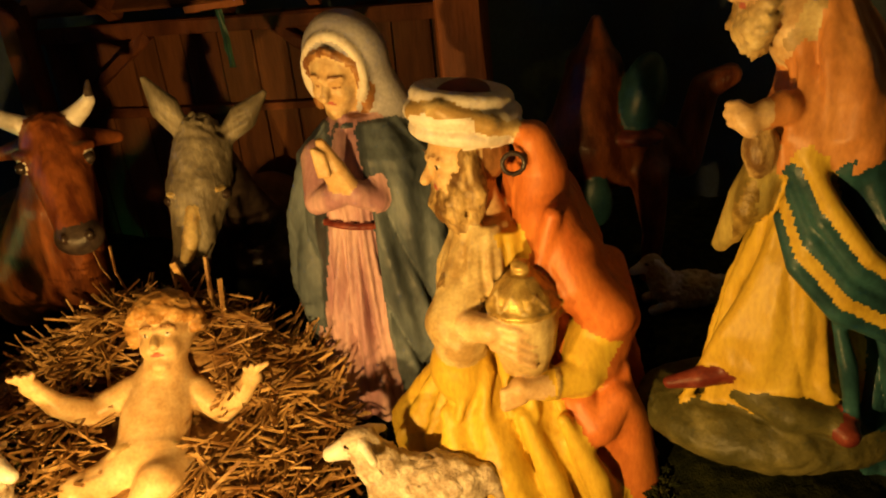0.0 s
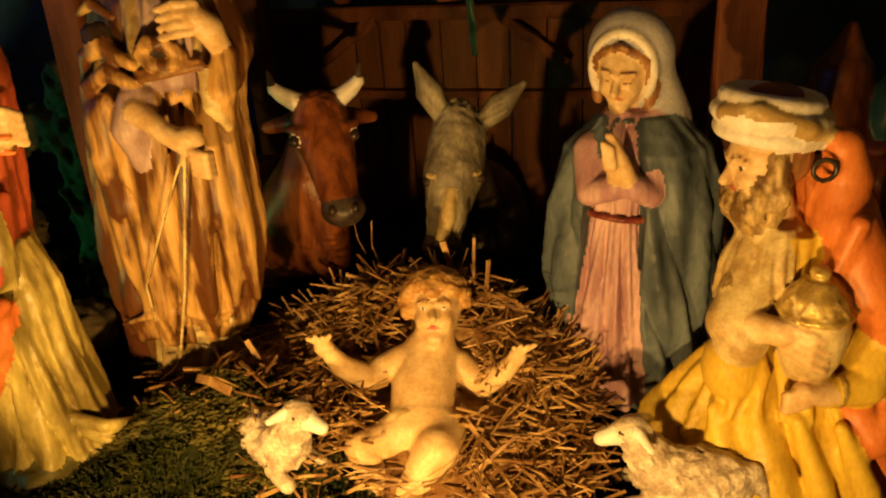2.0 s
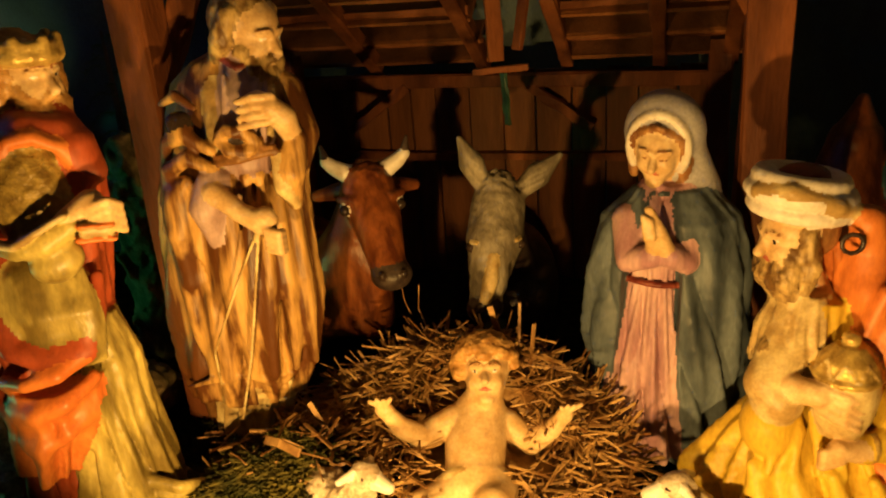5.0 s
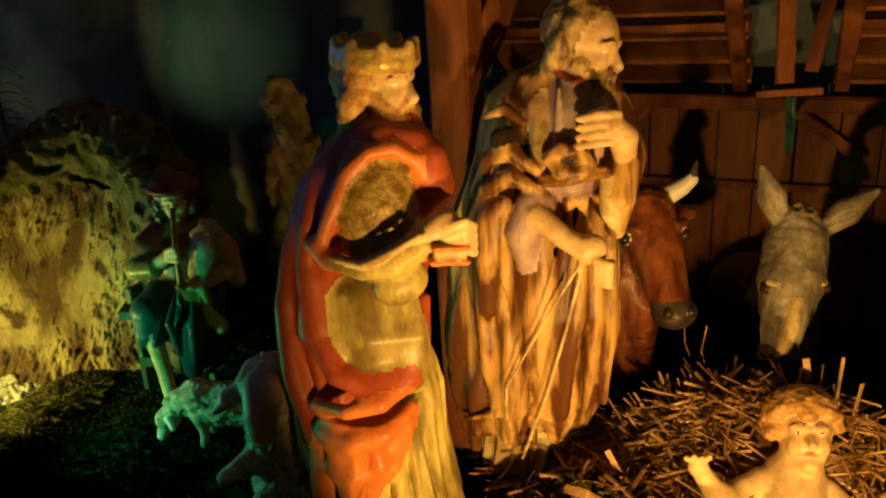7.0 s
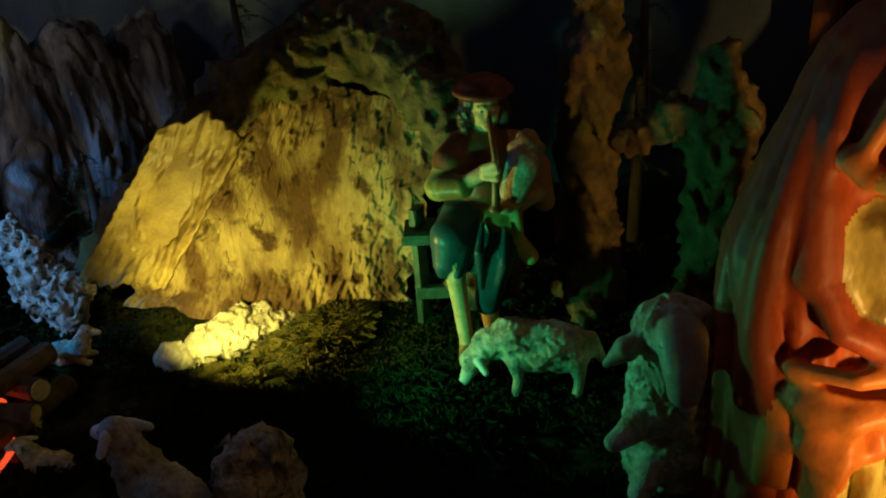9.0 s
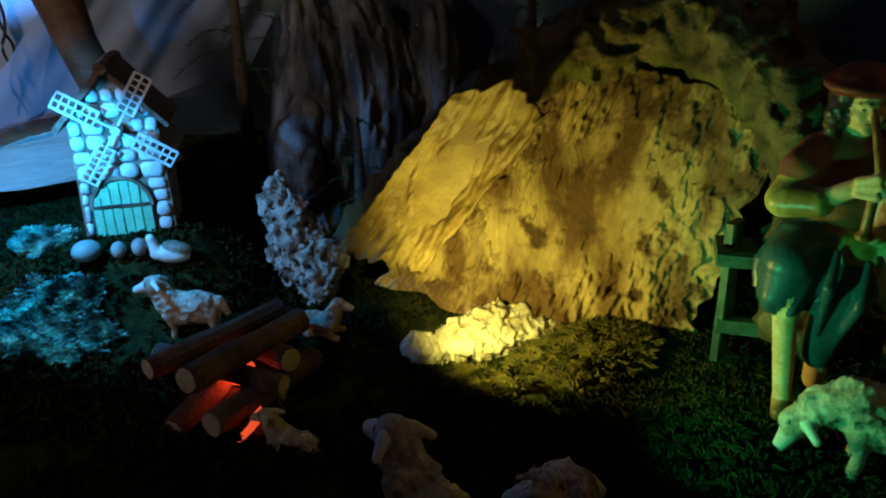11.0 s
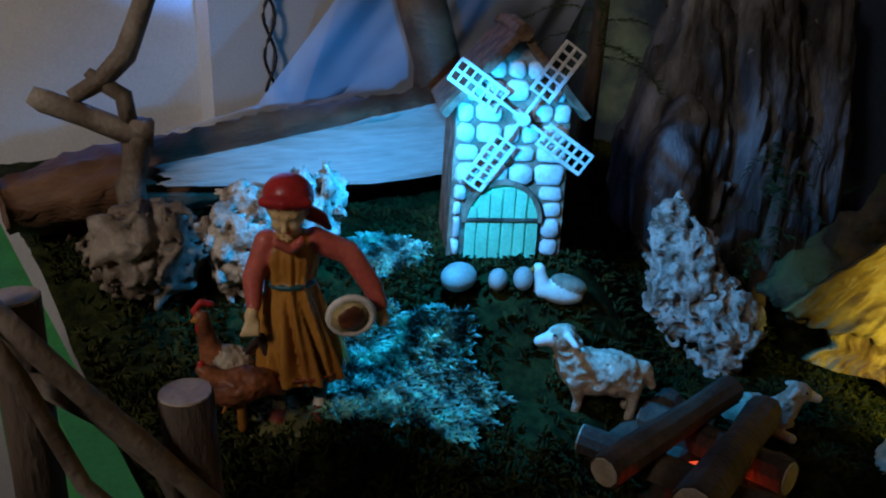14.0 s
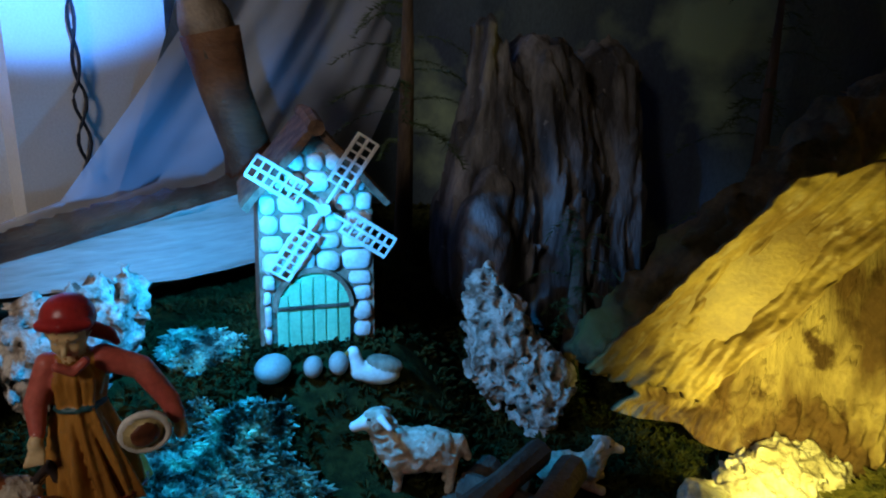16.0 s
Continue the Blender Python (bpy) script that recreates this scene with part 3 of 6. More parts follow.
    # folds of the long front, from belt to hem
    for u0, u1, v0, r in ((.004, -.052, -.066, .007), (.022, -.024, -.076, .009), (.042, .004, -.078, .008), (.06, .034, -.076, .010), (.078, .064, -.066, .008), (.092, .09, -.05, .008)):
        c.tube([(u0, v0 + .006, .545), (.55 * u0 + .45 * u1 + .004, v0 + .002, .40), (u1, v0 + .016, .262)], [.003, r, r * .5], MANTLE, .018)
    c.tube([(-.093, -.040, .240), (-.045, -.060, .260), (.001, -.062, .265), (.035, -.050, .237), (.057, -.030, .243)], [.003, .005, .005, .006, .004], MANTLE, .005)
    # far sleeve with its flared cuff, hand on the breast
    c.tube([(.096, -.010, .642), (.112, -.030, .589), (.106, -.050, .559)], [.024, .024, .018], MANTLE, .008)
    c.tube([(.109, -.062, .589), (.099, -.070, .549), (.098, -.062, .506)], [.014, .019, .010], MANTLE, .006)
    c.tube([(.086, -.070, .568), (.089, -.076, .532), (.100, -.070, .507)], [.010, .013, .006], CREAM, .004)
    c.tube([(.105, -.062, .596), (.100, -.082, .620), (.089, -.090, .634)], [.013, .017, .014], SKIN, .003)
    for q in range(4):
        c.tube([(.092, -.094, .648 - .0095 * q), (.070, -.098, .649 - .0105 * q), (.050, -.092, .644 - .010 * q)], [.0058, .0052, .004], SKIN, .002)
    c.tube([(.091, -.090, .646), (.076, -.092, .652), (.066, -.090, .649)], .0048, SKIN, .002)
    c.tube([(.056, -.112, .488), (.036, -.104, .395), (.014, -.088, .303), (-.017, -.070, .199)], .0024, CREAM, 0)
    c.tube([(.053, -.112, .486), (.013, -.100, .410), (-.035, -.080, .311), (-.038, -.070, .256)], .0022, CREAM, 0)
    at, rot = c.head((.062, -.014, .716), .049, SKIN, 58, 18)
    c.ell(at(0, .28, .3), (.85 * .05, .8 * .05, .85 * .05), GREYHAIR, rot, .004, rag=.002, rs=150)
    for sg in (-1, 1):
        c.tube([at(.72 * sg, .1, .5), at(.8 * sg, .15, -.1), at(.6 * sg, .4, -.7)], [.013, .015, .012], GREYHAIR, .005, rag=.0015, rs=160)
        c.tube([at(.5 * sg, -.3, -.3), at(.38 * sg, -.58, -.62), at(.08 * sg, -.72, -.95)], [.011, .014, .014], GREYHAIR, .006, rag=.002, rs=160)
        c.tube([at(.05 * sg, -.88, -.34), at(.28 * sg, -.75, -.5)], .006, GREYHAIR, .004)
    c.tube([(.027, -.035, .691), (.048, -.050, .679), (.075, -.045, .680)], .004, BELT, .001)
    statue("bearded_man_statue", c, (-.712, 1.011, -.051), 20, "painted plaster bearded man in brown mantle holding a cord", "statue", scale=1.067)

def crowned_king():
    c = Clay(0.0027)
    c.robe([(.109, -.003, .000, .074, .062), (.222, .002, .000, .054, .058), (.279, .003, .000, .044, .055), (.349, .005, .000, .040, .050), (.410, -.006, .000, .036, .045)], OLIVE, 8, .006, 1)
    c.robe([(.108, -.098, .030, .047, .055), (.219, -.081, .030, .049, .060), (.318, -.068, .025, .065, .066), (.381, -.060, .020, .078, .068), (.440, -.055, .018, .084, .068), (.508, -.040, .015, .079, .064), (.592, -.019, .012, .071, .056), (.623, -.014, .010, .061, .050), (.644, -.012, .010, .044, .042), (.657, -.009, .008, .025, .030)], RED, 6, .005, .8, 4)
    c.tube([(-.085, -.020, .600), (-.108, -.030, .532), (-.122, -.035, .471), (-.122, -.030, .386), (-.110, -.030, .310)], [.006, .009, .010, .008, .005], RED, .022)
    c.tube([(-.071, -.030, .618), (-.086, -.045, .564), (-.092, -.045, .509), (-.096, -.050, .446)], [.004, .007, .007, .004], RED, .02)
    # gown that hangs inside the cloak
    c.ell((-.035, -.030, .448), (.052, .044, .068), OLIVE, k=.006)
    for x0, r in ((-.052, .008), (-.036, .010), (-.018, .009), (.0, .010), (.018, .008)):
        c.tube([(x0, -.058, .485), (x0 * .9 + .004, -.069, .44), (x0 * .7 + .008, -.060, .375)], [.004, r, r * .5], OLIVE, .014)
    # dark loop of the cloak below the gown, then the bright sash
    c.tube([(-.084, -.045, .501), (-.087, -.056, .440), (-.071, -.070, .402), (-.035, -.078, .386), (.003, -.070, .395), (.024, -.050, .433), (.030, -.040, .469)], [.007, .010, .012, .012, .011, .009, .006], RED, .02)
    c.robe([(.225, -.069, -.020, .036, .050), (.271, -.057, -.020, .048, .064), (.317, -.048, -.022, .054, .070), (.346, -.042, -.022, .055, .066)], ORANGE, 4, .007, 2.2, 7, k=.02)
    c.tube([(-.097, -.050, .356), (-.062, -.090, .367), (-.025, -.094, .375), (.012, -.070, .389)], [.005, .008, .009, .005], ORANGE, .016)
    c.tube([(-.093, -.060, .324), (-.062, -.092, .327), (-.024, -.094, .338), (.007, -.070, .355)], [.004, .007, .008, .004], ORANGE, .018)
    c.tube([(-.093, -.060, .281), (-.063, -.086, .281), (-.030, -.086, .295), (-.006, -.066, .311)], [.004, .007, .007, .004], ORANGE, .018)
    # hooded shoulder: arch of cloth over the wide sleeve
    c.ell((-.017, -.030, .576), (.064, .04, .078), RED, (0, -6, 0), .008)
    c.ell((-.013, -.050, .569), (.044, .034, .080), OLIVEDARK, (0, -6, 0), .001, rag=.0012, rs=150)
    c.tube([(-.075, -.060, .541), (-.058, -.066, .584), (-.040, -.070, .621), (-.017, -.072, .639), (.006, -.070, .641), (.028, -.064, .627), (.039, -.054, .601)], [.008, .0075, .007, .007, .007, .007, .005], ORANGE, .008)
    c.tube([(-.078, -.056, .544), (-.067, -.066, .532), (-.048, -.074, .527)], [.010, .011, .004], ORANGE, .006)
    c.tube([(.023, -.020, .645), (.040, -.042, .622), (.050, -.045, .595), (.035, -.050, .570)], [.02, .022, .018, .006], RED, .012)
    c.tube([(-.032, -.020, .651), (-.004, -.050, .648), (.024, -.045, .644)], [.016, .018, .014], RED, .012)
    # turned-back sleeve and cuff
    c.tube([(-.063, -.074, .531), (-.033, -.088, .524), (-.000, -.096, .533), (.030, -.090, .549)], [.006, .010, .015, .015], OLIVE, .012)
    c.ell((.004, -.085, .508), (.03, .02, .024), OLIVE, (0, -25, 0), .006)
    c.tube([(-.062, -.078, .535), (-.032, -.099, .533), (-.002, -.112, .549), (.027, -.106, .562)], [.003, .004, .0045, .004], CREAM, .002)
    c.tube([(.027, -.090, .552), (.052, -.088, .568)], [.014, .015], SKIN, .004)
    for q in range(4):
        c.tube([(.052, -.1, .566 - .0085 * q), (.07, -.1, .571 - .009 * q), (.08, -.088, .562 - .009 * q)], .0054, SKIN, .002)
    c.block((.052, -.090, .540), (.017, .018, .010), CREAM, (0, 6, 10), .0, rnd=.002)
    c.block((.051, -.090, .532), (.021, .02, .003), ORANGE, (0, 6, 10), .0, rnd=.0015)
    c.block((.053, -.090, .547), (.019, .02, .0025), ORANGE, (0, 6, 10), .0, rnd=.0015)
    at, rot = c.head((-.002, -.006, .696), .044, SKIN, 52, 5)
    c.ell(at(0, .3, .15), (.85 * .048, .78 * .048, .95 * .048), FAIR, rot, .004, rag=.002, rs=150)
    for sg in (-1, 1):
        c.tube([at(.75 * sg, .05, .4), at(.84 * sg, .12, -.3), at(.78 * sg, .2, -1.05)], [.012, .016, .013], FAIR, .005, rag=.0018, rs=150)
        c.tube([at(.5 * sg, -.35, -.3), at(.36 * sg, -.58, -.66), at(.08 * sg, -.68, -.92)], [.010, .014, .014], FAIR, .006, rag=.002, rs=160)
        c.tube([at(.05 * sg, -.88, -.34), at(.28 * sg, -.75, -.5)], .005, FAIR, .003)
    c.tube([at(.8 * math.cos(t), .1 + .87 * math.sin(t), .58) for t in np.linspace(0, 2 * math.pi, 20)], .0085, GOLD, .003)
    c.tube([at(.82 * math.cos(t), .1 + .88 * math.sin(t), .82) for t in np.linspace(0, 2 * math.pi, 20)], .006, GOLD, .003)
    for t in np.linspace(0, 2 * math.pi, 9)[:-1]:
        c.tube([at(.8 * math.cos(t), .1 + .87 * math.sin(t), .6), at(.86 * math.cos(t), .1 + .94 * math.sin(t), 0.98)], [.010, .006], GOLD, .004)
    c.ell((.01, -.005, .118), (.1, .085, .02), GREEN, k=.01, rag=.003, rs=60)
    for q in range(3):
        c.tube([(.03 + .012 * q, -.05, .19 - .022 * q), (.07, -.06, .175 - .02 * q), (.095, -.04, .16 - .016 * q)], .008, OLIVE, .006)
    statue("crowned_king_statue", c, (-.809, .803, -.034), 30, "painted plaster crowned king in red cloak holding a small book", "statue", "kings", 1.045)

def kneeling_king():
    c = Clay(0.0029)
    c.robe([(-.04, .03, -.005, .15, .10), (.03, .012, -.01, .145, .098), (.1, -.01, -.008, .125, .09), (.16, .0, 0, .095, .075), (.22, .02, .01, .06, .05)], YELLOW, 6, .014, 1.2, 4, .85)
    c.robe([(-.04, .112, .03, .066, .075), (.06, .104, .03, .07, .075), (.16, .09, .025, .066, .07), (.24, .082, .02, .062, .062), (.33, .066, .02, .054, .052), (.39, .055, .018, .04, .042), (.43, .042, .015, .028, .034)], ORANGE, 7, .012, .6, 5)
    c.robe([(.17, .0, -.0, .055, .05), (.26, -.01, 0, .05, .046), (.36, .0, 0, .045, .042)], YELLOW, 7, .005, .4)
    c.robe([(.27, -.026, -.012, .044, .042), (.32, -.024, -.012, .044, .043), (.37, -.016, -.008, .03, .034)], CREAM, 8, .004, .9, 3, k=.006)
    c.tube([(-.05, -.03, .27), (-.06, -.04, .3), (-.03, -.05, .288)], .012, GREYHAIR, .006, rag=.003, rs=180)
    # near arm: sleeve, hand on the vessel
    c.tube([(-.035, -.03, .30), (-.06, -.055, .262), (-.05, -.065, .245)], [.03, .03, .03], CREAM, .008)
    c.ell((-.055, -.05, .2), (.035, .035, .045), YELLOW, k=.012)
    c.tube([(-.04, -.075, .268), (-.015, -.098, .272)], [.017, .016], SKIN, .004)
    for q in range(4):
        c.tube([(-.012, -.103, .282 - .009 * q), (.012, -.112, .276 - .011 * q), (.03, -.108, .266 - .012 * q)], [.0065, .006, .004], SKIN, .002)
    # vessel with domed lid
    c.robe([(.205, .022, -.075, .022, .022), (.235, .022, -.075, .034, .034), (.27, .022, -.075, .039, .039), (.288, .022, -.075, .037, .037)], CREAM, 10, .0003, k=.0)
    c.tube([(.022 + .038 * math.cos(t), -.075 + .038 * math.sin(t), .29) for t in np.linspace(0, 2 * math.pi, 16)], .004, GOLD, .0)
    c.robe([(.29, .022, -.075, .038, .038), (.31, .022, -.075, .031, .031), (.328, .022, -.075, .016, .016)], GOLD, 8, .0008, k=.0)
    for q in range(8):
        t0, t1, t2 = (q * math.pi / 4 + w for w in (0, .39, .785))
        c.tube([(.022 + .038 * math.cos(t0), -.075 + .038 * math.sin(t0), .292), (.022 + .031 * math.cos(t1), -.075 + .031 * math.sin(t1), .312), (.022 + .038 * math.cos(t2), -.075 + .038 * math.sin(t2), .292)], .0016, CREAM, 0)
    c.ell((.022, -.075, .335), (.011, .011, .009), GOLD, k=.002)
    # far arm below the vessel
    c.tube([(.1, -.05, .225), (.085, -.075, .195), (.04, -.095, .192)], [.032, .024, .015], YELLOW, .006)
    c.tube([(.045, -.095, .193), (.012, -.105, .2)], [.014, .013], SKIN, .004)
    c.tube([(.055 + .002 * math.sin(t), -.09 + .016 * math.cos(t), .194 + .016 * math.sin(t)) for t in np.linspace(0, 2 * math.pi, 10)], .0035, GOLD, 0)
    for q in range(3):
        c.tube([(.015, -.11, .205 - .008 * q), (-.005, -.112, .2 - .009 * q), (-.004, -.1, .192 - .009 * q)], .006, SKIN, .002)
    # orange folds
    c.tube([(.06, -.03, .37), (.085, -.05, .30), (.12, -.055, .26)], [.03, .034, .03], ORANGE, .012)
    c.tube([(.125, -.01, .3), (.134, -.03, .24), (.11, -.06, .2)], [.022, .026, .022], ORANGE, .012)
    c.tube([(.075, -.07, .17), (.10, -.082, .13), (.125, -.075, .16), (.142, -.055, .11), (.152, -.05, .02), (.15, -.05, -.02)], [.016, .026, .02, .026, .03, .026], ORANGE, .012)
    c.tube([(.06, -.06, .385), (.045, -.055, .33), (.06, -.06, .27)], [.010, .012, .008], ORANGE, .006)
    for q in range(4):
        c.tube([(-.075 + .045 * q, -.07 - .01 * q, .15), (-.055 + .05 * q, -.105, .07), (-.01 + .04 * q, -.115, -.0)], [.008, .016, .01], YELLOW, .014)
    for q in range(6):
        w = .012 * math.sin(2.1 * q)
        c.tube([(.062 + .012 * q, -.028 - .002 * q, .375 - .022 * q), (.094 + .007 * q, -.046 + w * .3, .345 - .027 * q), (.126 + .003 * q, -.02, .30 - .03 * q)], [.003, .009, .004], ORANGE, .014)
    for q in range(4):
        c.tube([(.095 + .014 * q, -.06, .19), (.105 + .012 * q, -.072, .12), (.10 + .016 * q, -.07, .02), (.095 + .018 * q, -.06, -.03)], [.005, .01, .011, .006], ORANGE, .012)
    for q in range(5):
        c.tube([(-.05 + .02 * q, -.05 - .006 * q, .235 - .004 * q), (-.045 + .022 * q, -.068, .2), (-.06 + .03 * q, -.085, .15)], [.003, .008, .004], YELLOW, .01)
    at, rot = c.head((-.03, -.002, .44), .05, SKIN, -72, 10)
    c.ell(at(0, .35, .1), (.75 * .05, .7 * .05, .8 * .05), HAIR, rot, .003)
    c.ell((-.028, .002, .492), (.056, .05, .024), WHITE, (0, 8, 0), .004)
    for dz, dr in ((-.017, .0), (.002, .004), (.018, -.004)):
        c.tube([(-.028 + (.050 + dr) * math.cos(t), .002 + (.044 + dr) * math.sin(t), .49 + dz - .13 * (.05 * math.cos(t))) for t in np.linspace(0, 2 * math.pi, 18)], .0115, WHITE, .003)
    c.tube([(-.078, -.02, .5), (-.05, -.045, .505), (.0, -.045, .485), (.024, -.02, .475)], .011, CREAM, .003)
    c.ell((-.026, .002, .512), (.03, .028, .014), BELT, k=.002)
    for q, (a, b) in enumerate(((-.5, .0), (-.25, .1), (.0, .1), (.25, .1), (.5, 0))):
        c.tube([at(a * 1.1, -.35 - b, -.25), at(a, -.62 - b, -.9), at(a * .7, -.5, -1.75)], [.010, .015, .006], GREYHAIR, .006, rag=.0028, rs=170)
    c.tube([at(.75, -.1, .2), at(.72, -.1, -.6), at(.6, -.3, -1.3)], [.010, .013, .008], GREYHAIR, .006, rag=.002, rs=170)
    c.tube([(.022 + .012 * math.cos(t), -.042, .44 + .012 * math.sin(t)) for t in np.linspace(0, 2 * math.pi, 12)], .003, DARKPAINT, 0)
    c.tube([(.045, -.02, .46), (.055, -.01, .42), (.05, -.02, .38)], [.02, .028, .026], ORANGE, .01)
    statue("kneeling_king_statue", c, (.09, 1.12, -.05), 8.2, "painted plaster kneeling king in turban holding a cream vessel", "statue", "kings", 1.07)


def robed_king():
    c = Clay(0.003)
    c.robe([(.080, .037, .000, .068, .060), (.160, .027, .000, .077, .062), (.266, .032, .000, .065, .060), (.349, .036, .000, .045, .055), (.407, .039, .000, .029, .050)], YELLOW, 7, .007, .4, 5)
    for x0, x1 in ((.005, -.078), (.018, -.05), (.03, -.024), (.044, .0), (.056, .03)):
        c.tube([(x0, -.044, .31), (.5 * (x0 + x1), -.054, .22), (x1, -.048, .12)], [.003, .009, .005], YELLOW, .022)
    c.robe([(.047, .151, .020, .053, .060), (.196, .144, .020, .046, .060), (.335, .115, .015, .050, .060), (.430, .082, .010, .060, .056), (.472, .065, .010, .052, .050)], TEAL, 5, .006, 1)
    # crossing mantle with its gold border
    for k, (dz, m) in enumerate(((0, TEAL), (.016, YELLOW), (.03, TEAL), (.05, TEAL), (.066, YELLOW))):
        c.tube([(.012 + .3 * dz, -.052, .365 + dz), (.032 + .4 * dz, -.07, .318 + dz), (.075 + .3 * dz, -.07, .268 + dz), (.13, -.05, .235 + dz)], [.007, .011, .011, .009], m, .004)
    c.tube([(.075, -.060, .259), (.091, -.066, .202), (.103, -.060, .135)], [.006, .010, .008], TEAL, .006)
    # peach cape
    c.robe([(.454, .059, .000, .065, .052), (.492, .059, .000, .055, .054), (.531, .053, .000, .047, .048), (.564, .049, .000, .030, .038), (.590, .044, .000, .020, .030)], PEACH, 6, .006, .4, 5)
    for x0, z0, x1, z1 in ((.05, .50, -.008, .405), (.07, .50, .012, .40), (.088, .49, .035, .40), (.1, .475, .062, .40)):
        c.tube([(x0, -.036, z0), (.55 * (x0 + x1), -.048, .5 * (z0 + z1)), (x1 + .01, -.044, z1 + .015)], [.003, .009, .004], PEACH, .022)
    # raised hands and hanging sleeve
    c.tube([(.008, -.050, .480), (-.011, -.060, .474)], [.018, .013], PEACH, .005)
    c.tube([(-.009, -.060, .477), (-.025, -.068, .470)], [.014, .013], SKIN, .004)
    c.tube([(-.024, -.070, .477), (-.034, -.070, .486), (-.043, -.068, .487)], [.010, .007, .005], SKIN, .003)
    c.tube([(-.024, -.072, .471), (-.034, -.074, .479), (-.044, -.070, .478)], [.010, .007, .005], SKIN, .003)
    c.tube([(-.022, -.072, .464), (-.032, -.074, .470), (-.040, -.070, .469)], [.010, .007, .005], SKIN, .003)
    c.ell((-.012, -.050, .438), (.018, .018, .03), GREYHAIR, k=.003, rag=.001, rs=200)
    c.tube([(.001, -.030, .434), (-.018, -.030, .377), (-.047, -.020, .317)], [.018, .024, .010], OLIVE, .008)
    c.tube([(-.009, -.040, .418), (-.022, -.046, .369), (-.032, -.030, .329)], [.008, .012, .006], OLIVEDARK, .006)
    # red shoes on the round base
    c.tube([(-.029, -.050, .170), (-.059, -.060, .161), (-.094, -.060, .148)], [.014, .013, .008], BELT, .004)
    c.tube([(.093, -.060, .129), (.098, -.080, .125)], [.018, .014], BELT, .004)
    c.tube([(-.031, -.050, .211), (-.023, -.055, .185), (.027, -.055, .163), (.079, -.050, .154)], [.010, .014, .014, .010], YELLOW, .008)
    c.ell((.008, .000, .085), (.15, .1, .05), GREEN, k=.01, rag=.003, rs=45)
    c.tube([(-.015, -.050, .145), (.041, -.075, .137), (.081, -.070, .133)], [.012, .02, .014], GREEN, .012)
    at, rot = c.head((-.004, -.020, .603), .05, SKIN, -60, 5)
    c.ell(at(0, .2, .75), (.056, .05, .035), CREAM, rot, .005)
    for sg in (-1, -.4, .4, 1):
        c.tube([at(.45 * sg, -.5, -.4), at(.34 * sg, -.65, -.85), at(.1 * sg, -.6, -1.25)], [.012, .014, .010], CREAM, .006, rag=.003, rs=160)
    c.tube([at(0, .5, .3), at(0, .6, -.6), at(0, .4, -1.2)], [.03, .035, .03], CREAM, .01)
    statue("robed_king_statue", c, (.40, 1.09, 0), -13.4, "painted plaster king in yellow robe and teal mantle", "statue", "kings")

def infant():
    c = Clay(0.0022, .008)
    c.head((.014, .02, .205), .047, SKIN, -8, -28)
    for i in range(60):
        t, s = i * 2.4, 1 - (i + .5) / 60 * 1.25
        r = math.sqrt(max(0, 1 - s * s))
        p = (.014 + .043 * r * math.cos(t), .034 + .04 * r * math.sin(t), .215 + .045 * s)
        if p[1] > .012 or p[2] > .242:
            c.ell(p, (.0105, .0105, .008), FAIR, k=.007, rag=.0012, rs=300)
    c.tube([(.0, .005, .145), (-.012, -.03, .115), (-.02, -.075, .085)], [.04, .045, .042], SKIN, .015)
    c.ell((-.02, -.085, .082), (.052, .035, .04), SKIN, k=.012)
    c.ell((-.022, -.075, .085), (.054, .022, .044), CREAM, (25, 0, 0), .004)
    c.tube([(-.04, .0, .145), (-.09, -.02, .135), (-.118, -.045, .17), (-.135, -.05, .2)], [.021, .018, .015, .011], SKIN, .008)
    c.tube([(.04, .0, .13), (.072, -.02, .105), (.10, -.03, .13), (.117, -.032, .15)], [.021, .018, .015, .011], SKIN, .008)
    for hx, hz, sg in ((-.138, .206, -1), (.12, .156, 1)):
        c.ell((hx, -.052 if sg < 0 else -.034, hz), (.013, .010, .013), SKIN, k=.004)
        for q in range(4):
            c.tube([(hx, -.055 if sg < 0 else -.036, hz + .005), (hx + (.008 * (q - 1.2)) * 1.2 + sg * .006, -.06 if sg < 0 else -.042, hz + .018 + .002 * (q % 2))], [.005, .0035], SKIN, .002)
    c.tube([(-.045, -.085, .08), (-.098, -.115, .085), (-.075, -.15, .035)], [.028, .023, .016], SKIN, .01)
    c.tube([(.01, -.09, .075), (.0, -.13, .085), (-.05, -.16, .03)], [.034, .03, .018], SKIN, .01)
    for x, y, z in ((-.085, -.16, .022), (-.048, -.175, .018)):
        c.tube([(x + .012, y + .01, z + .006), (x - .012, y - .012, z)], [.014, .012], SKIN, .006)
        for q in range(5):
            c.ell((x - .022 + .008 * q, y - .018, z + .004), (.0045, .006, .0045), SKIN, k=.002)
    statue("infant_statue", c, (-.36, 1.03, 0), 20.4, "painted plaster infant lying on straw with open arms", "statue")


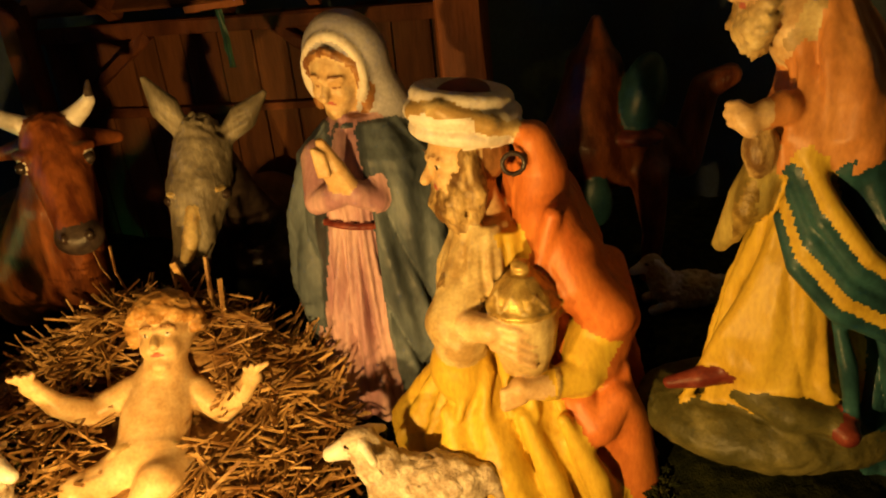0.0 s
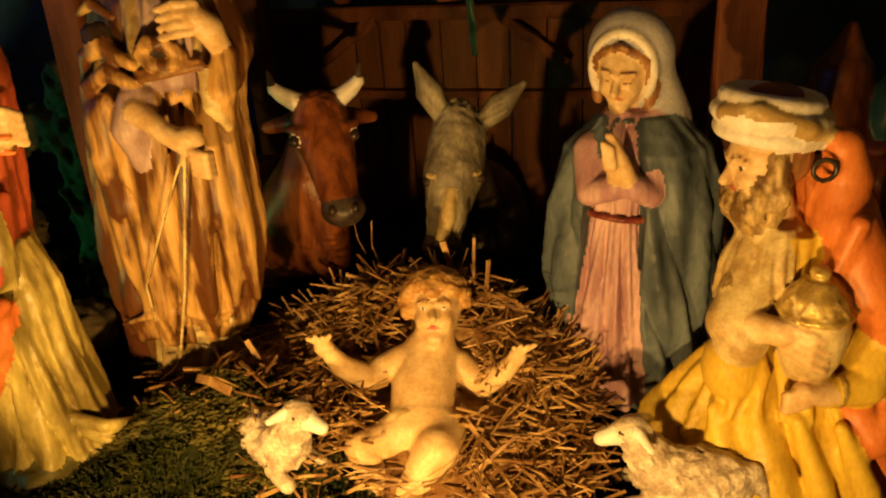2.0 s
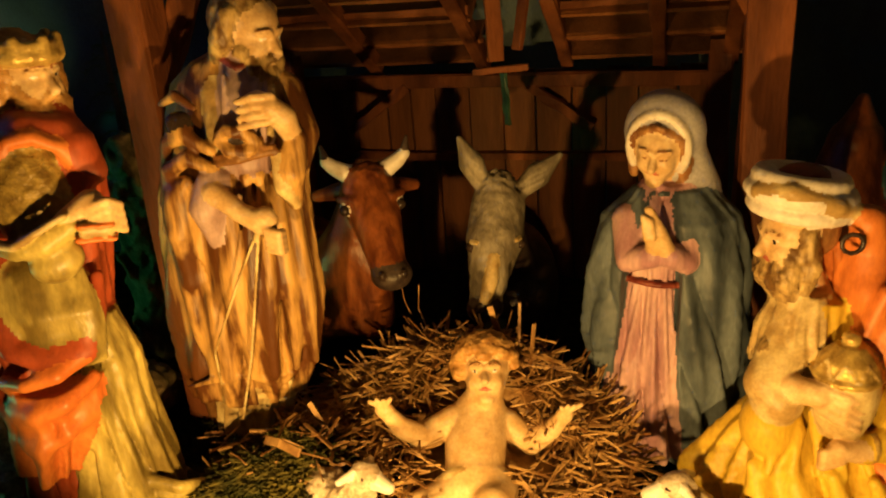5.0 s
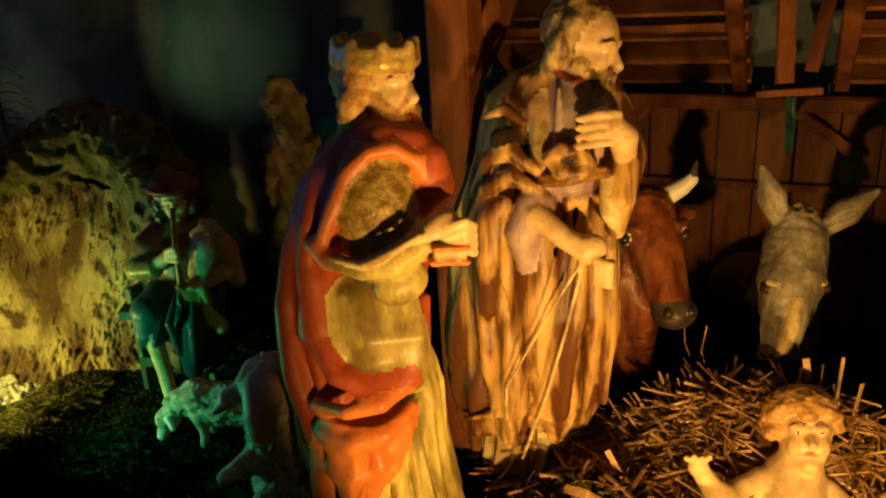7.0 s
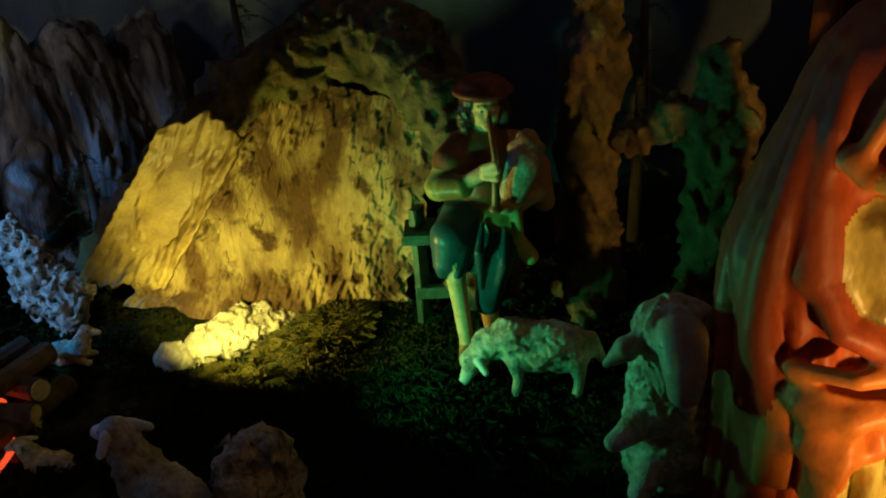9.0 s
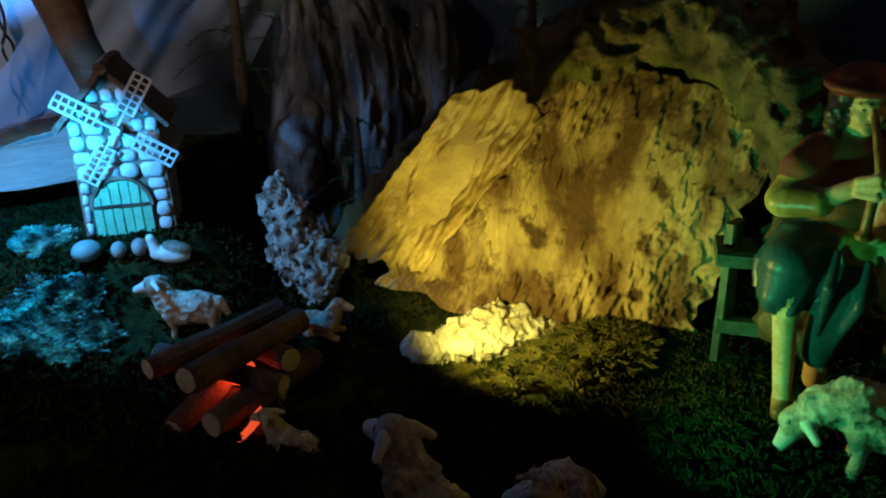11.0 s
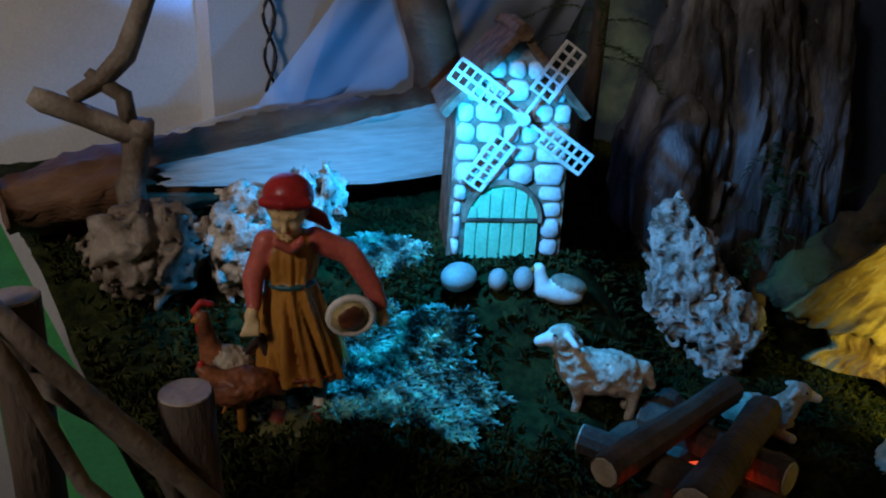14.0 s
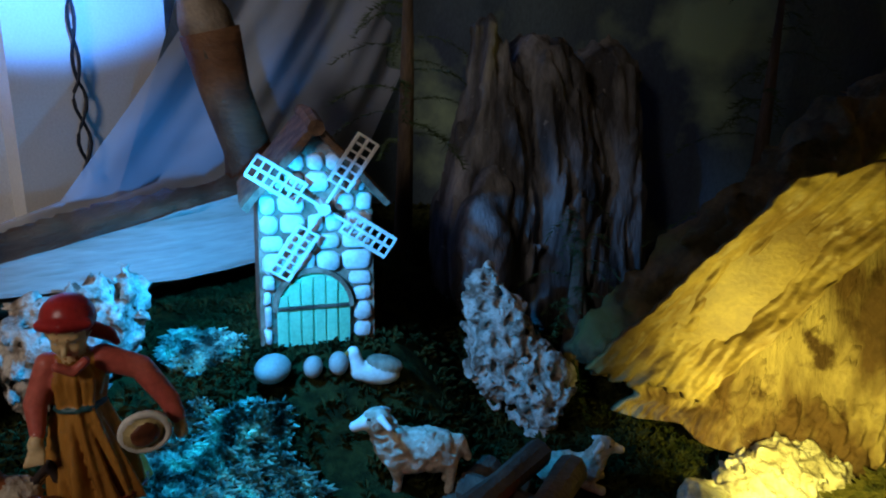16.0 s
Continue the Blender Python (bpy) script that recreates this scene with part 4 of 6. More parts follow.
def cow():
    c = Clay(0.003)
    c.ell((-.09, .26, .18), (.11, .2, .13), COWHIDE, k=.03)
    c.tube([(-.05, .1, .22), (.0, .04, .33), (.02, .03, .41)], [.085, .062, .045], COWHIDE, .03)
    c.tube([(.02, .0, .29), (.0, .03, .2)], [.03, .05], COWHIDE, .03)
    c.tube([(.022, .005, .43), (.028, -.03, .39), (.034, -.075, .33)], [.046, .041, .030], COWHIDE, .012)
    c.ell((.037, -.09, .315), (.034, .028, .026), DARKPAINT, (25, 0, 0), .006)
    for sg in (-1, 1):
        c.ell((.037 + .017 * sg, -.113, .322), (.006, .006, .008), EYE, k=.0)
        c.ell((.024 + .042 * sg, -.022, .412), (.012, .013, .012), WHITE, k=.003)
        c.ell((.024 + .046 * sg, -.03, .412), (.009, .009, .009), EYE, k=.0)
        c.tube([(.024 + .03 * sg, -.035, .428), (.024 + .05 * sg, -.015, .428)], .007, COWHIDE, .006)
        c.tube([(.022 + .03 * sg, .01, .462), (.022 + .052 * sg, .0, .478), (.022 + .064 * sg, -.005, .49)], [.016, .013, .010], WHITE, .0)
        c.tube([(.022 + .064 * sg, -.005, .49), (.022 + .07 * sg, -.005, .518)], [.009, .003], DARKPAINT, .0)
        c.tube([(.022 + .04 * sg, .03, .43), (.022 + .085 * sg, .05, .42)], [.016, .01], COWHIDE, .006)
    c.ell((.022, .0, .46), (.032, .03, .02), COWHIDE, k=.01, rag=.003, rs=130)
    statue("cow_statue", c, (-.626, 1.257, -.031), 28.6, "painted plaster red-brown cow lying in the stable", "statue", scale=1.045)


def donkey():
    c = Clay(0.003)
    # body and neck coloured near black, standing in for shade behind the head
    c.ell((.06, .30, .14), (.10, .2, .12), DARKPAINT, k=.03)
    c.tube([(.05, .2, .18), (.035, .1, .3), (.022, .035, .38)], [.06, .04, .036], DARKPAINT, .02)
    c.tube([(.02, .0, .4), (.009, -.03, .35), (-.001, -.05, .31), (-.013, -.075, .265)], [.044, .047, .036, .025], GREYHIDE, .012, rag=.0012, rs=120)
    c.ell((-.016, -.085, .252), (.030, .026, .024), DARKPAINT, k=.008)
    c.tube([(.003, -.078, .335), (-.005, -.092, .3), (-.014, -.101, .275)], [.008, .012, .009], CREAM, .004)
    for sg in (-1, 1):
        c.ell((.009 + .041 * sg, -.05, .346), (.008, .011, .008), EYE, k=.0)
        c.tube([(.009 + .032 * sg, -.068, .358), (.009 + .040 * sg, -.056, .357)], .0032, CREAM, .003)
        c.ell((-.016 + .014 * sg, -.108, .255), (.005, .005, .008), EYE, k=0)
    for a, b in (((-.002, .01, .425), (-.038, -.005, .515)), ((.05, .01, .41), (.124, .0, .475))):
        m = tuple((p + q) / 2 for p, q in zip(a, b))
        c.tube([a, m, b], [.013, .021, .005], GREYHIDE, .006)
        c.tube([(a[0], a[1] - .02, a[2] + .015), (m[0], m[1] - .026, m[2]), (b[0], b[1] - .012, b[2] - .012)], [.007, .010, .002], GREYHIDE, 0, cut=True)
    c.ell((.022, .0, .435), (.026, .03, .022), GREYHIDE, k=.008, rag=.004, rs=150)
    statue("donkey_statue", c, (-.407, 1.31, -.031), 18, "painted plaster grey donkey with raised ears", "statue", scale=1.045)


def sheep(name, place, yaw, s=1.0, stance="stand", label="", h=0.0026):
    """Seen from the side, its head towards u minus."""
    c = Clay(h * max(s, .8), .006 * s)
    f = lambda *p: tuple(q * s for q in p)
    g = .0028 * s
    legs = 0 if stance == "lie" else 1
    z0 = .055 if legs else .026
    c.ell(f(.005, 0, z0), f(.052, .028, .03), WOOL, k=.008 * s, rag=g, rs=170 / s)
    if stance == "graze":
        c.tube([f(-.035, 0, z0 + .01), f(-.065, 0, z0 + .0)], [.024 * s, .017 * s], WOOL, .008 * s, rag=g, rs=170 / s)
        hd = (-.078, -.004, z0 - .018)
        nose = (-.09, -.006, z0 - .045)
    else:
        c.tube([f(-.032, 0, z0 + .008), f(-.05, -.002, z0 + .04)], [.025 * s, .016 * s], WOOL, .008 * s, rag=g, rs=170 / s)
        hd = (-.055, -.004, z0 + .05)
        nose = (-.082, -.008, z0 + .042)
    c.ell(f(*hd), f(.017, .014, .015), WOOL, k=.005 * s, rag=.001 * s, rs=170 / s)
    c.tube([f(*hd), f(*nose)], [.012 * s, .007 * s], WHITE, .004 * s)
    for sg in (-1, 1):
        c.tube([f(hd[0] + .006, hd[1] + .012 * sg, hd[2] + .006), f(hd[0] + .016, hd[1] + .024 * sg, hd[2] - .002)], [.005 * s, .004 * s], WHITE, .002 * s)
        c.ell(f(hd[0] - .008, hd[1] + .011 * sg, hd[2] + .004), f(.0025, .0025, .0025), EYE, k=0)
        if legs:
            for x in (-.03, .038):
                c.tube([f(x, .014 * sg, z0 - .01), f(x + .003, .015 * sg, .022), f(x, .015 * sg, .002)], [.012 * s, .006 * s, .006 * s], WOOL, .006 * s)
        else:
            c.tube([f(-.03, .02 * sg, .012), f(-.055, .022 * sg, .006)], .008 * s, WOOL, .006 * s)
    c.tube([f(.052, 0, z0 + .012), f(.064, 0, z0 - .012)], [.009 * s, .006 * s], WOOL, .005 * s)
    return statue(name, c, place, yaw, label, "statue", "sheep")


def big_sheep():
    c = Clay(.0026, .02)
    c.ell((.05, .12, .165), (.062, .11, .066), WOOL, rag=.004, rs=120)
    c.tube([(.000, .000, .288), (.000, .000, .227), (.008, .010, .154), (.016, .020, .076)], [.038, .046, .056, .06], WOOL, .02, rag=.004, rs=130)
    c.ell((.001, -.015, .309), (.046, .046, .038), WOOL, k=.012, rag=.003, rs=150)
    c.tube([(-.000, -.055, .322), (.001, -.074, .299), (.001, -.080, .277)], [.026, .022, .017], LAMBFACE, .008)
    c.ell((-.000, -.088, .275), (.011, .008, .007), DARKPAINT, k=.003)
    c.tube([(-.032, -.030, .313), (-.052, -.034, .298), (-.072, -.036, .281)], [.009, .014, .005], LAMBFACE, .005)
    c.tube([(.030, -.030, .312), (.049, -.034, .298), (.062, -.036, .281)], [.009, .014, .005], LAMBFACE, .005)
    c.ell((-.019, -.066, .322), (.005, .005, .005), EYE, k=0)
    c.ell((.017, -.066, .322), (.005, .005, .005), EYE, k=0)
    c.tube([(-.027, -.020, .201), (-.050, -.050, .200), (-.064, -.060, .196)], [.022, .014, .011], WOOL, .01)
    c.tube([(-.011, -.020, .144), (-.025, -.050, .144), (-.035, -.060, .128)], [.024, .016, .013], WOOL, .01)
    for sg in (-1, 1):
        c.tube([(.05 + .03 * sg, .17, .13), (.05 + .03 * sg, .18, .08)], [.025, .013], WOOL, .01)
    statue("sheep_statue", c, (-1.0, .79, 0), 24, "large plaster sheep with drooping ears beside the crowned king", "statue", "sheep")

praying_woman()
bearded_man()
big_sheep()
crowned_king()
kneeling_king()
robed_king()
infant()
cow()
donkey()


# ---- materials of the small things ----
STRAW = surface("straw", (0.50, 0.31, 0.12), (0.17, 0.08, 0.026), 26, 0.5, 0.3)
BARK = surface("cork_bark", (0.44, 0.33, 0.15), (0.12, 0.065, 0.027), 16, 0.8, 1.0, (1, 1, 0.35), fine=160, edge=(0.42, 0.62), spots=((0.085, 0.046, 0.02), 19, 0.555))
PLANK = surface("smooth_inner_bark", (0.27, 0.19, 0.06), (0.14, 0.085, 0.026), 16, 0.5, 0.3, (0.5, 1, 1), spots=((0.10, 0.055, 0.03), 12, 0.66))
OUTER = surface("mossy_outer_bark", (0.17, 0.12, 0.055), (0.055, 0.045, 0.02), 22, 0.85, 1.0, fine=140, spots=((0.10, 0.10, 0.03), 9, 0.58))
TUFA = surface("pale_tufa", (0.54, 0.47, 0.39), (0.17, 0.12, 0.085), 55, 0.85, 1.0, edge=(0.36, 0.58), spots=((0.09, 0.065, 0.045), 90, 0.62))
PALE = surface("pale_stone", (0.74, 0.70, 0.60), (0.42, 0.37, 0.27), 40, 0.75, 1.0)
PEBBLE = surface("smooth_pebble", (0.38, 0.35, 0.31), (0.26, 0.23, 0.2), 18, 0.5, 0.1)
LOGBARK = surface("grey_brown_bark", (0.12, 0.085, 0.06), (0.045, 0.03, 0.022), 25, 0.75, 0.9, (1, 1, 0.3))
LOGEND = surface("cut_wood", (0.52, 0.42, 0.30), (0.40, 0.3, 0.2), 40, 0.7, 0.2)
SPLIT = surface("pale_split_wood", (0.36, 0.33, 0.29), (0.17, 0.14, 0.10), 20, 0.65, 0.9, (0.12, 0.12, 1.2), edge=(0.3, 0.55))
TIMBER = surface("old_brown_log", (0.16, 0.08, 0.04), (0.07, 0.03, 0.016), 18, 0.6, 0.8, (1, 0.2, 1))
DRIFT = surface("grey_driftwood", (0.27, 0.22, 0.17), (0.12, 0.085, 0.06), 24, 0.6, 0.5)
DARKROCK = surface("dark_weathered_wood", (0.20, 0.195, 0.20), (0.04, 0.037, 0.037), 26, 0.7, 0.9, (1, 1, 0.25), edge=(0.42, 0.66), spots=((0.30, 0.29, 0.27), 60, 0.68))
MILLSTONE = surface("whitewashed_mill_stone", (0.70, 0.68, 0.64), (0.55, 0.5, 0.45), 60, 0.6, 0.3)
MILLBACK = surface("brown_mill_mortar", (0.32, 0.22, 0.15), (0.14, 0.08, 0.05), 50, 0.7, 0.5)
MILLROOF = surface("brown_mill_roof", (0.22, 0.13, 0.08), (0.09, 0.05, 0.03), 60, 0.7, 0.6)
# pale door wood with the green of the coloured light put into it
DOORTINT = surface("green_tinted_door", (0.22, 0.62, 0.36), (0.17, 0.52, 0.30), 50, 0.5, 0.1)
GREENWOOD = surface("green_painted_wood", (0.05, 0.13, 0.08), (0.02, 0.06, 0.04), 30, 0.5)
NEEDLE = surface("fir_needles", (0.05, 0.085, 0.03), (0.025, 0.045, 0.015), 40, 0.6, 0.1)
BLACK = surface("black_cable", (0.02, 0.02, 0.025), (0.015, 0.015, 0.018), 30, 0.5, 0.0)
HEN = surface("brown_feather_paint", (0.30, 0.10, 0.04), (0.12, 0.04, 0.02), 60, 0.4, 0.4)
ROSE = surface("rose_sleeve_paint", (0.55, 0.14, 0.10), (0.4, 0.08, 0.06), 30, 0.3, 0.1)
AMBER = surface("amber_apron_paint", (0.45, 0.20, 0.035), (0.26, 0.1, 0.02), 20, 0.3, 0.15, (1, 1, 0.4))
SCARLET = surface("scarlet_scarf_paint", (0.42, 0.03, 0.025), (0.28, 0.02, 0.02), 20, 0.3, 0.1)

EMBER = bpy.data.materials.new("red_bulb_glow")
EMBER.use_nodes = True
EMBER.node_tree.nodes["Principled BSDF"].inputs["Base Color"].default_value = (0.5, 0.05, 0.02, 1)
EMBER.node_tree.nodes["Principled BSDF"].inputs["Emission Color"].default_value = (1.0, 0.10, 0.03, 1)
EMBER.node_tree.nodes["Principled BSDF"].inputs["Emission Strength"].default_value = 0.9

TULLE = bpy.data.materials.new("sheer_tulle")
TULLE.use_nodes = True
nt = TULLE.node_tree
tb = nt.nodes["Principled BSDF"]
tb.inputs["Base Color"].default_value = (0.42, 0.47, 0.60, 1)
tb.inputs["Roughness"].default_value = 0.8
tn, tm = nt.nodes.new("ShaderNodeTexNoise"), nt.nodes.new("ShaderNodeMapRange")
tn.inputs["Scale"].default_value = 5
tm.inputs["To Min"].default_value, tm.inputs["To Max"].default_value = 0.4, 0.8
nt.links.new(tn.outputs["Fac"], tm.inputs["Value"])
nt.links.new(tm.outputs[0], tb.inputs["Alpha"])


def gz1(x, y):
    return float(ground_z(np.array(x), np.array(y)))


# ---- moss and straw ----
def tufts(name, n, box, m, label, low=0.006, high=0.016, seed=1, keep=None, blades=4, width=0.0022):
    rg = np.random.RandomState(seed)
    x = rg.uniform(box[0], box[1], n)
    y = rg.uniform(box[2], box[3], n)
    P = np.stack([x, y, 0 * x], -1)
    ok = wob(P, 16.0, 2) + 0.8 * rg.rand(n) > (-0.1 if keep is None else keep)
    if keep is not None and keep < -1:
        cx, cy, rx, ry = (box[0] + box[1]) / 2, (box[2] + box[3]) / 2, (box[1] - box[0]) / 2, (box[3] - box[2]) / 2
        ok = ((x - cx) / rx) ** 2 + ((y - cy) / ry) ** 2 < 0.62 + 0.42 * wob(P, 30.0, seed)
    x, y = x[ok], y[ok]
    z = ground_z(x, y) - 0.002
    V, Fc = [], []
    for q in range(blades):
        a = rg.uniform(0, 2 * np.pi, len(x))
        t = rg.uniform(0.2, 1.0, len(x))
        L = rg.uniform(low, high, len(x))
        ca, sa = np.cos(a), np.sin(a)
        base = np.stack([x, y, z], -1)
        side = np.stack([-sa, ca, 0 * a], -1) * width
        mid = base + np.stack([ca * L * t * .5, sa * L * t * .5, L * .7], -1)
        tip = base + np.stack([ca * L * t * 1.2, sa * L * t * 1.2, L * (1.05 - .4 * t)], -1)
        V.append(np.stack([base - side * .6, base + side * .6, mid + side, tip, mid - side], 1))
    V = np.concatenate(V)
    k = np.arange(len(V))[:, None] * 5
    Fc = (k + np.array([0, 1, 2, 3, 4])[None]).tolist()
    return tagged(raw(name, V.reshape(-1, 3), Fc, m), label, "moss", kind="stuff")


tufts("moss", 80000, (-2.6, 0.3, 0.05, 1.5), MOSSTUFT, "tufts of dark green dried moss on the table", seed=1)
tufts("moss", 9000, (-.80, -.42, .76, .95), MOSSLIT, "moss cushion beside the straw in the lit moss colour", .01, .022, seed=2, keep=-2, width=.003)
tufts("moss", 8000, (-2.20, -2.0, .20, .43), MOSSCYAN, "moss cushion below the mill tinted for cyan light", .008, .018, seed=3, keep=-2, width=.003)
tufts("moss", 3000, (-1.74, -1.60, .69, .80), MOSSLIT, "moss tuft before the pale stone in the lit moss colour", .010, .022, seed=9, keep=-2, width=.003)
tufts("moss", 1600, (-2.30, -2.21, .33, .43), MOSSCYAN, "moss tuft behind the girl tinted for cyan light", .008, .018, seed=8, keep=-2, width=.003)
tufts("moss", 7000, (-1.70, -1.5, .76, .98), MOSSLIT, "moss cushion before the bark cave", .012, .028, seed=4, keep=-2, width=.003)
tufts("moss", 7000, (-1.65, -1.08, .45, .86), MOSSTUFT, "shaggy moss on the slope", .012, .026, seed=5, keep=-2, width=.0028)


def stalks(rows, wide, seed):
    """Flattened straw stalks: rows of start and end; bent a little in the middle."""
    rg = np.random.RandomState(seed)
    V, Fc = [], []
    for i, (a, b) in enumerate(rows):
        a, b = np.array(a), np.array(b)
        d = (b - a) / np.linalg.norm(b - a)
        s = np.cross(d, rg.normal(size=3))
        s /= np.linalg.norm(s)
        t = np.cross(d, s)
        w = rg.uniform(*wide)
        th = w * rg.uniform(.25, .7)
        m = (a + b) / 2 + rg.normal(size=3) * .05 * np.linalg.norm(b - a)
        k = len(V)
        for p in (a, m, b):
            for u, v in ((-1, -1), (1, -1), (1, 1), (-1, 1)):
                V.append(p + s * u * w / 2 + t * v * th / 2)
        for r in (0, 4):
            for q in range(4):
                Fc.append((k + r + q, k + r + (q + 1) % 4, k + r + 4 + (q + 1) % 4, k + r + 4 + q))
        Fc += [(k + 3, k + 2, k + 1, k), (k + 8, k + 9, k + 10, k + 11)]
    return np.array(V), Fc


def straw_nest():
    rg = np.random.RandomState(7)
    C = np.array((-.355, 1.06))
    core = Clay(.008, .03)
    core.ell((-.36, 1.0, .02), (.19, .16, .07), STRAW, rag=.006, rs=50)
    core.ell((-.36, 1.12, .06), (.19, .08, .11), STRAW, rag=.006, rs=50)
    ob = new("straw_bed", core.mesh("straw_bed"))
    tagged(ob, "packed bed of straw under the infant", "straw", kind="stuff")
    rows = []

    def topz(x, y):
        r = math.hypot((x + .36) / .23, (y - 1.02) / .2)
        back = math.exp(-(((y - 1.13) / .07) ** 2)) * math.exp(-(((x + .36) / .2) ** 2))
        return max(0.0, .02 + .085 * max(0, 1.1 - r * r) + .13 * back) + max(0, -.36 - x) * .4
    while len(rows) < 1900:
        a, r = rg.uniform(0, 2 * math.pi), math.sqrt(rg.rand())
        x, y = -.385 + .27 * r * math.cos(a), 1.0 + .2 * r * math.sin(a)
        if y < .88 and rg.rand() < .35:
            continue
        z = max(topz(x, y), gz1(x, y)) + rg.uniform(-.012, .012)
        L = rg.uniform(.03, .12)
        h, e = rg.uniform(0, 2 * math.pi), rg.normal(0, .28)
        d = np.array((math.cos(h) * math.cos(e), math.sin(h) * math.cos(e), math.sin(e))) * L / 2
        p = np.array((x, y, z))
        # keep the infant's body clear
        q = p - np.array((-.36, 1.0, z))
        if abs(q[0]) < .07 and -.17 < q[1] < .085 or (abs(q[1]) < .03 and abs(q[0]) < .12):
            continue
        rows.append((p - d, p + d))
    for i in range(130):
        a = rg.uniform(.1, math.pi - .1)
        x, y = -.36 + .21 * math.cos(a), 1.06 + .11 * math.sin(a)
        p = np.array((x, y, topz(x, y) - .02))
        L = rg.uniform(.04, .085)
        e, h = rg.uniform(.3, 1.2), a + rg.normal(0, .6)
        rows.append((p, p + L * np.array((math.cos(h) * math.cos(e), math.sin(h) * math.cos(e), math.sin(e)))))
    V, Fc = stalks(rows, (.0018, .0048), 8)
    tagged(raw("straw", V, Fc, STRAW), "loose dry straw heaped round the infant", "straw", kind="stuff")
    rows = []
    for i in range(150):
        x, y = rg.uniform(-.48, -.06), rg.uniform(.84, .92)
        z = gz1(x, y) + rg.uniform(.0, .03)
        h = rg.normal(.1, .35)
        L = rg.uniform(.04, .13)
        d = np.array((math.cos(h), math.sin(h), rg.normal(0, .1))) * L / 2
        rows.append((np.array((x, y, z)) - d, np.array((x, y, z)) + d))
    for i in range(45):
        x, y = rg.uniform(-.78, -.45), rg.uniform(.8, .98)
        z = gz1(x, y) + rg.uniform(.008, .025)
        h = rg.uniform(0, 6.3)
        d = np.array((math.cos(h), math.sin(h), rg.normal(0, .15))) * rg.uniform(.015, .04)
        rows.append((np.array((x, y, z)) - d, np.array((x, y, z)) + d))
    V, Fc = stalks(rows, (.0015, .004), 9)
    tagged(raw("straw", V, Fc, STRAW), "scattered straw at the front of the bed", "straw", kind="stuff")
    for i, (a, b, w) in enumerate((((-.49, 1.19, .2), (-.497, 1.185, .285), .005), ((-.52, 1.2, .22), (-.53, 1.19, .275), .003), ((-.335, 1.14, .16), (-.36, 1.12, .285), .009),
                                   ((-.335, 1.12, .14), (-.315, 1.13, .29), .007), ((-.29, 1.1, .13), (-.29, 1.11, .265), .006), ((-.62, .86, .185), (-.555, .835, .19), .011),
                                   ((-.55, .92, .16), (-.585, .93, .205), .007), ((-.53, .88, .17), (-.58, .9, .19), .005))):
        V, Fc = stalks([(a, b)], (w, w * 1.1), 20 + i)
        tagged(raw("straw_stalk", V, Fc, STRAW), "thick dry straw stalk standing out of the heap", "straw", group="thick stalks")


straw_nest()

# ---- sheep and the rest of the animals ----
sheep("sheep_statue", (.0, .985, .0), 5, 1.4, "lie", "cream plaster lamb lying beside the kneeling king")
sheep("sheep_statue", (-.525, .85, .08), 158, 1.25, "lie", "cream plaster lamb lying before the straw bed")
sheep("sheep_statue", (.36, 1.44, .05), 10, 1.1, "lie", "small dim plaster sheep behind the kings")
sheep("sheep_statue", (-1.205, .905, .095), 22, 1.25, "graze", "plaster sheep grazing in green light")
sheep("sheep_statue", (-1.40, .415, .145), -8, 1.15, "stand", "grey plaster sheep standing on the slope")
sheep("sheep_statue", (-2.005, .485, .125), 50, 0.82, "stand", "cream plaster sheep standing before the mill")
sheep("sheep_statue", (-1.912, .632, .105), 215, 0.68, "lie", "cream plaster lamb lying beside the fire")
sheep("sheep_statue", (-1.72, .47, .07), 20, 0.7, "lie", "dim plaster lamb below the log fire")


def camel():
    c = Clay(.005, .02)
    c.ell((0, 0, .27), (.12, .07, .07), COWHIDE, rag=.003, rs=60)
    c.tube([(-.01, 0, .3), (-.005, 0, .42), (.0, 0, .5)], [.085, .05, .012], COWHIDE, .03)
    c.tube([(.1, 0, .28), (.15, 0, .25), (.18, 0, .38), (.22, 0, .4)], [.045, .03, .025, .02], COWHIDE, .02)
    for x in (-.09, .09):
        for y in (-.04, .04):
            c.tube([(x, y, .24), (x + .01, y, .12), (x, y, .03)], [.035, .018, .016], COWHIDE, .015)
    c.ell((.075, -.02, .37), (.04, .05, .08), TEAL, (0, 15, 0), .006)
    c.ell((.07, -.05, .31), (.045, .035, .015), BELT, k=.004)
    c.ell((.0, -.07, .2), (.03, .015, .05), TEAL, k=.004)
    statue("camel_statue", c, (.22, 1.62, .0), -4, "dark brown plaster camel with teal saddle cloth", "statue")


camel()


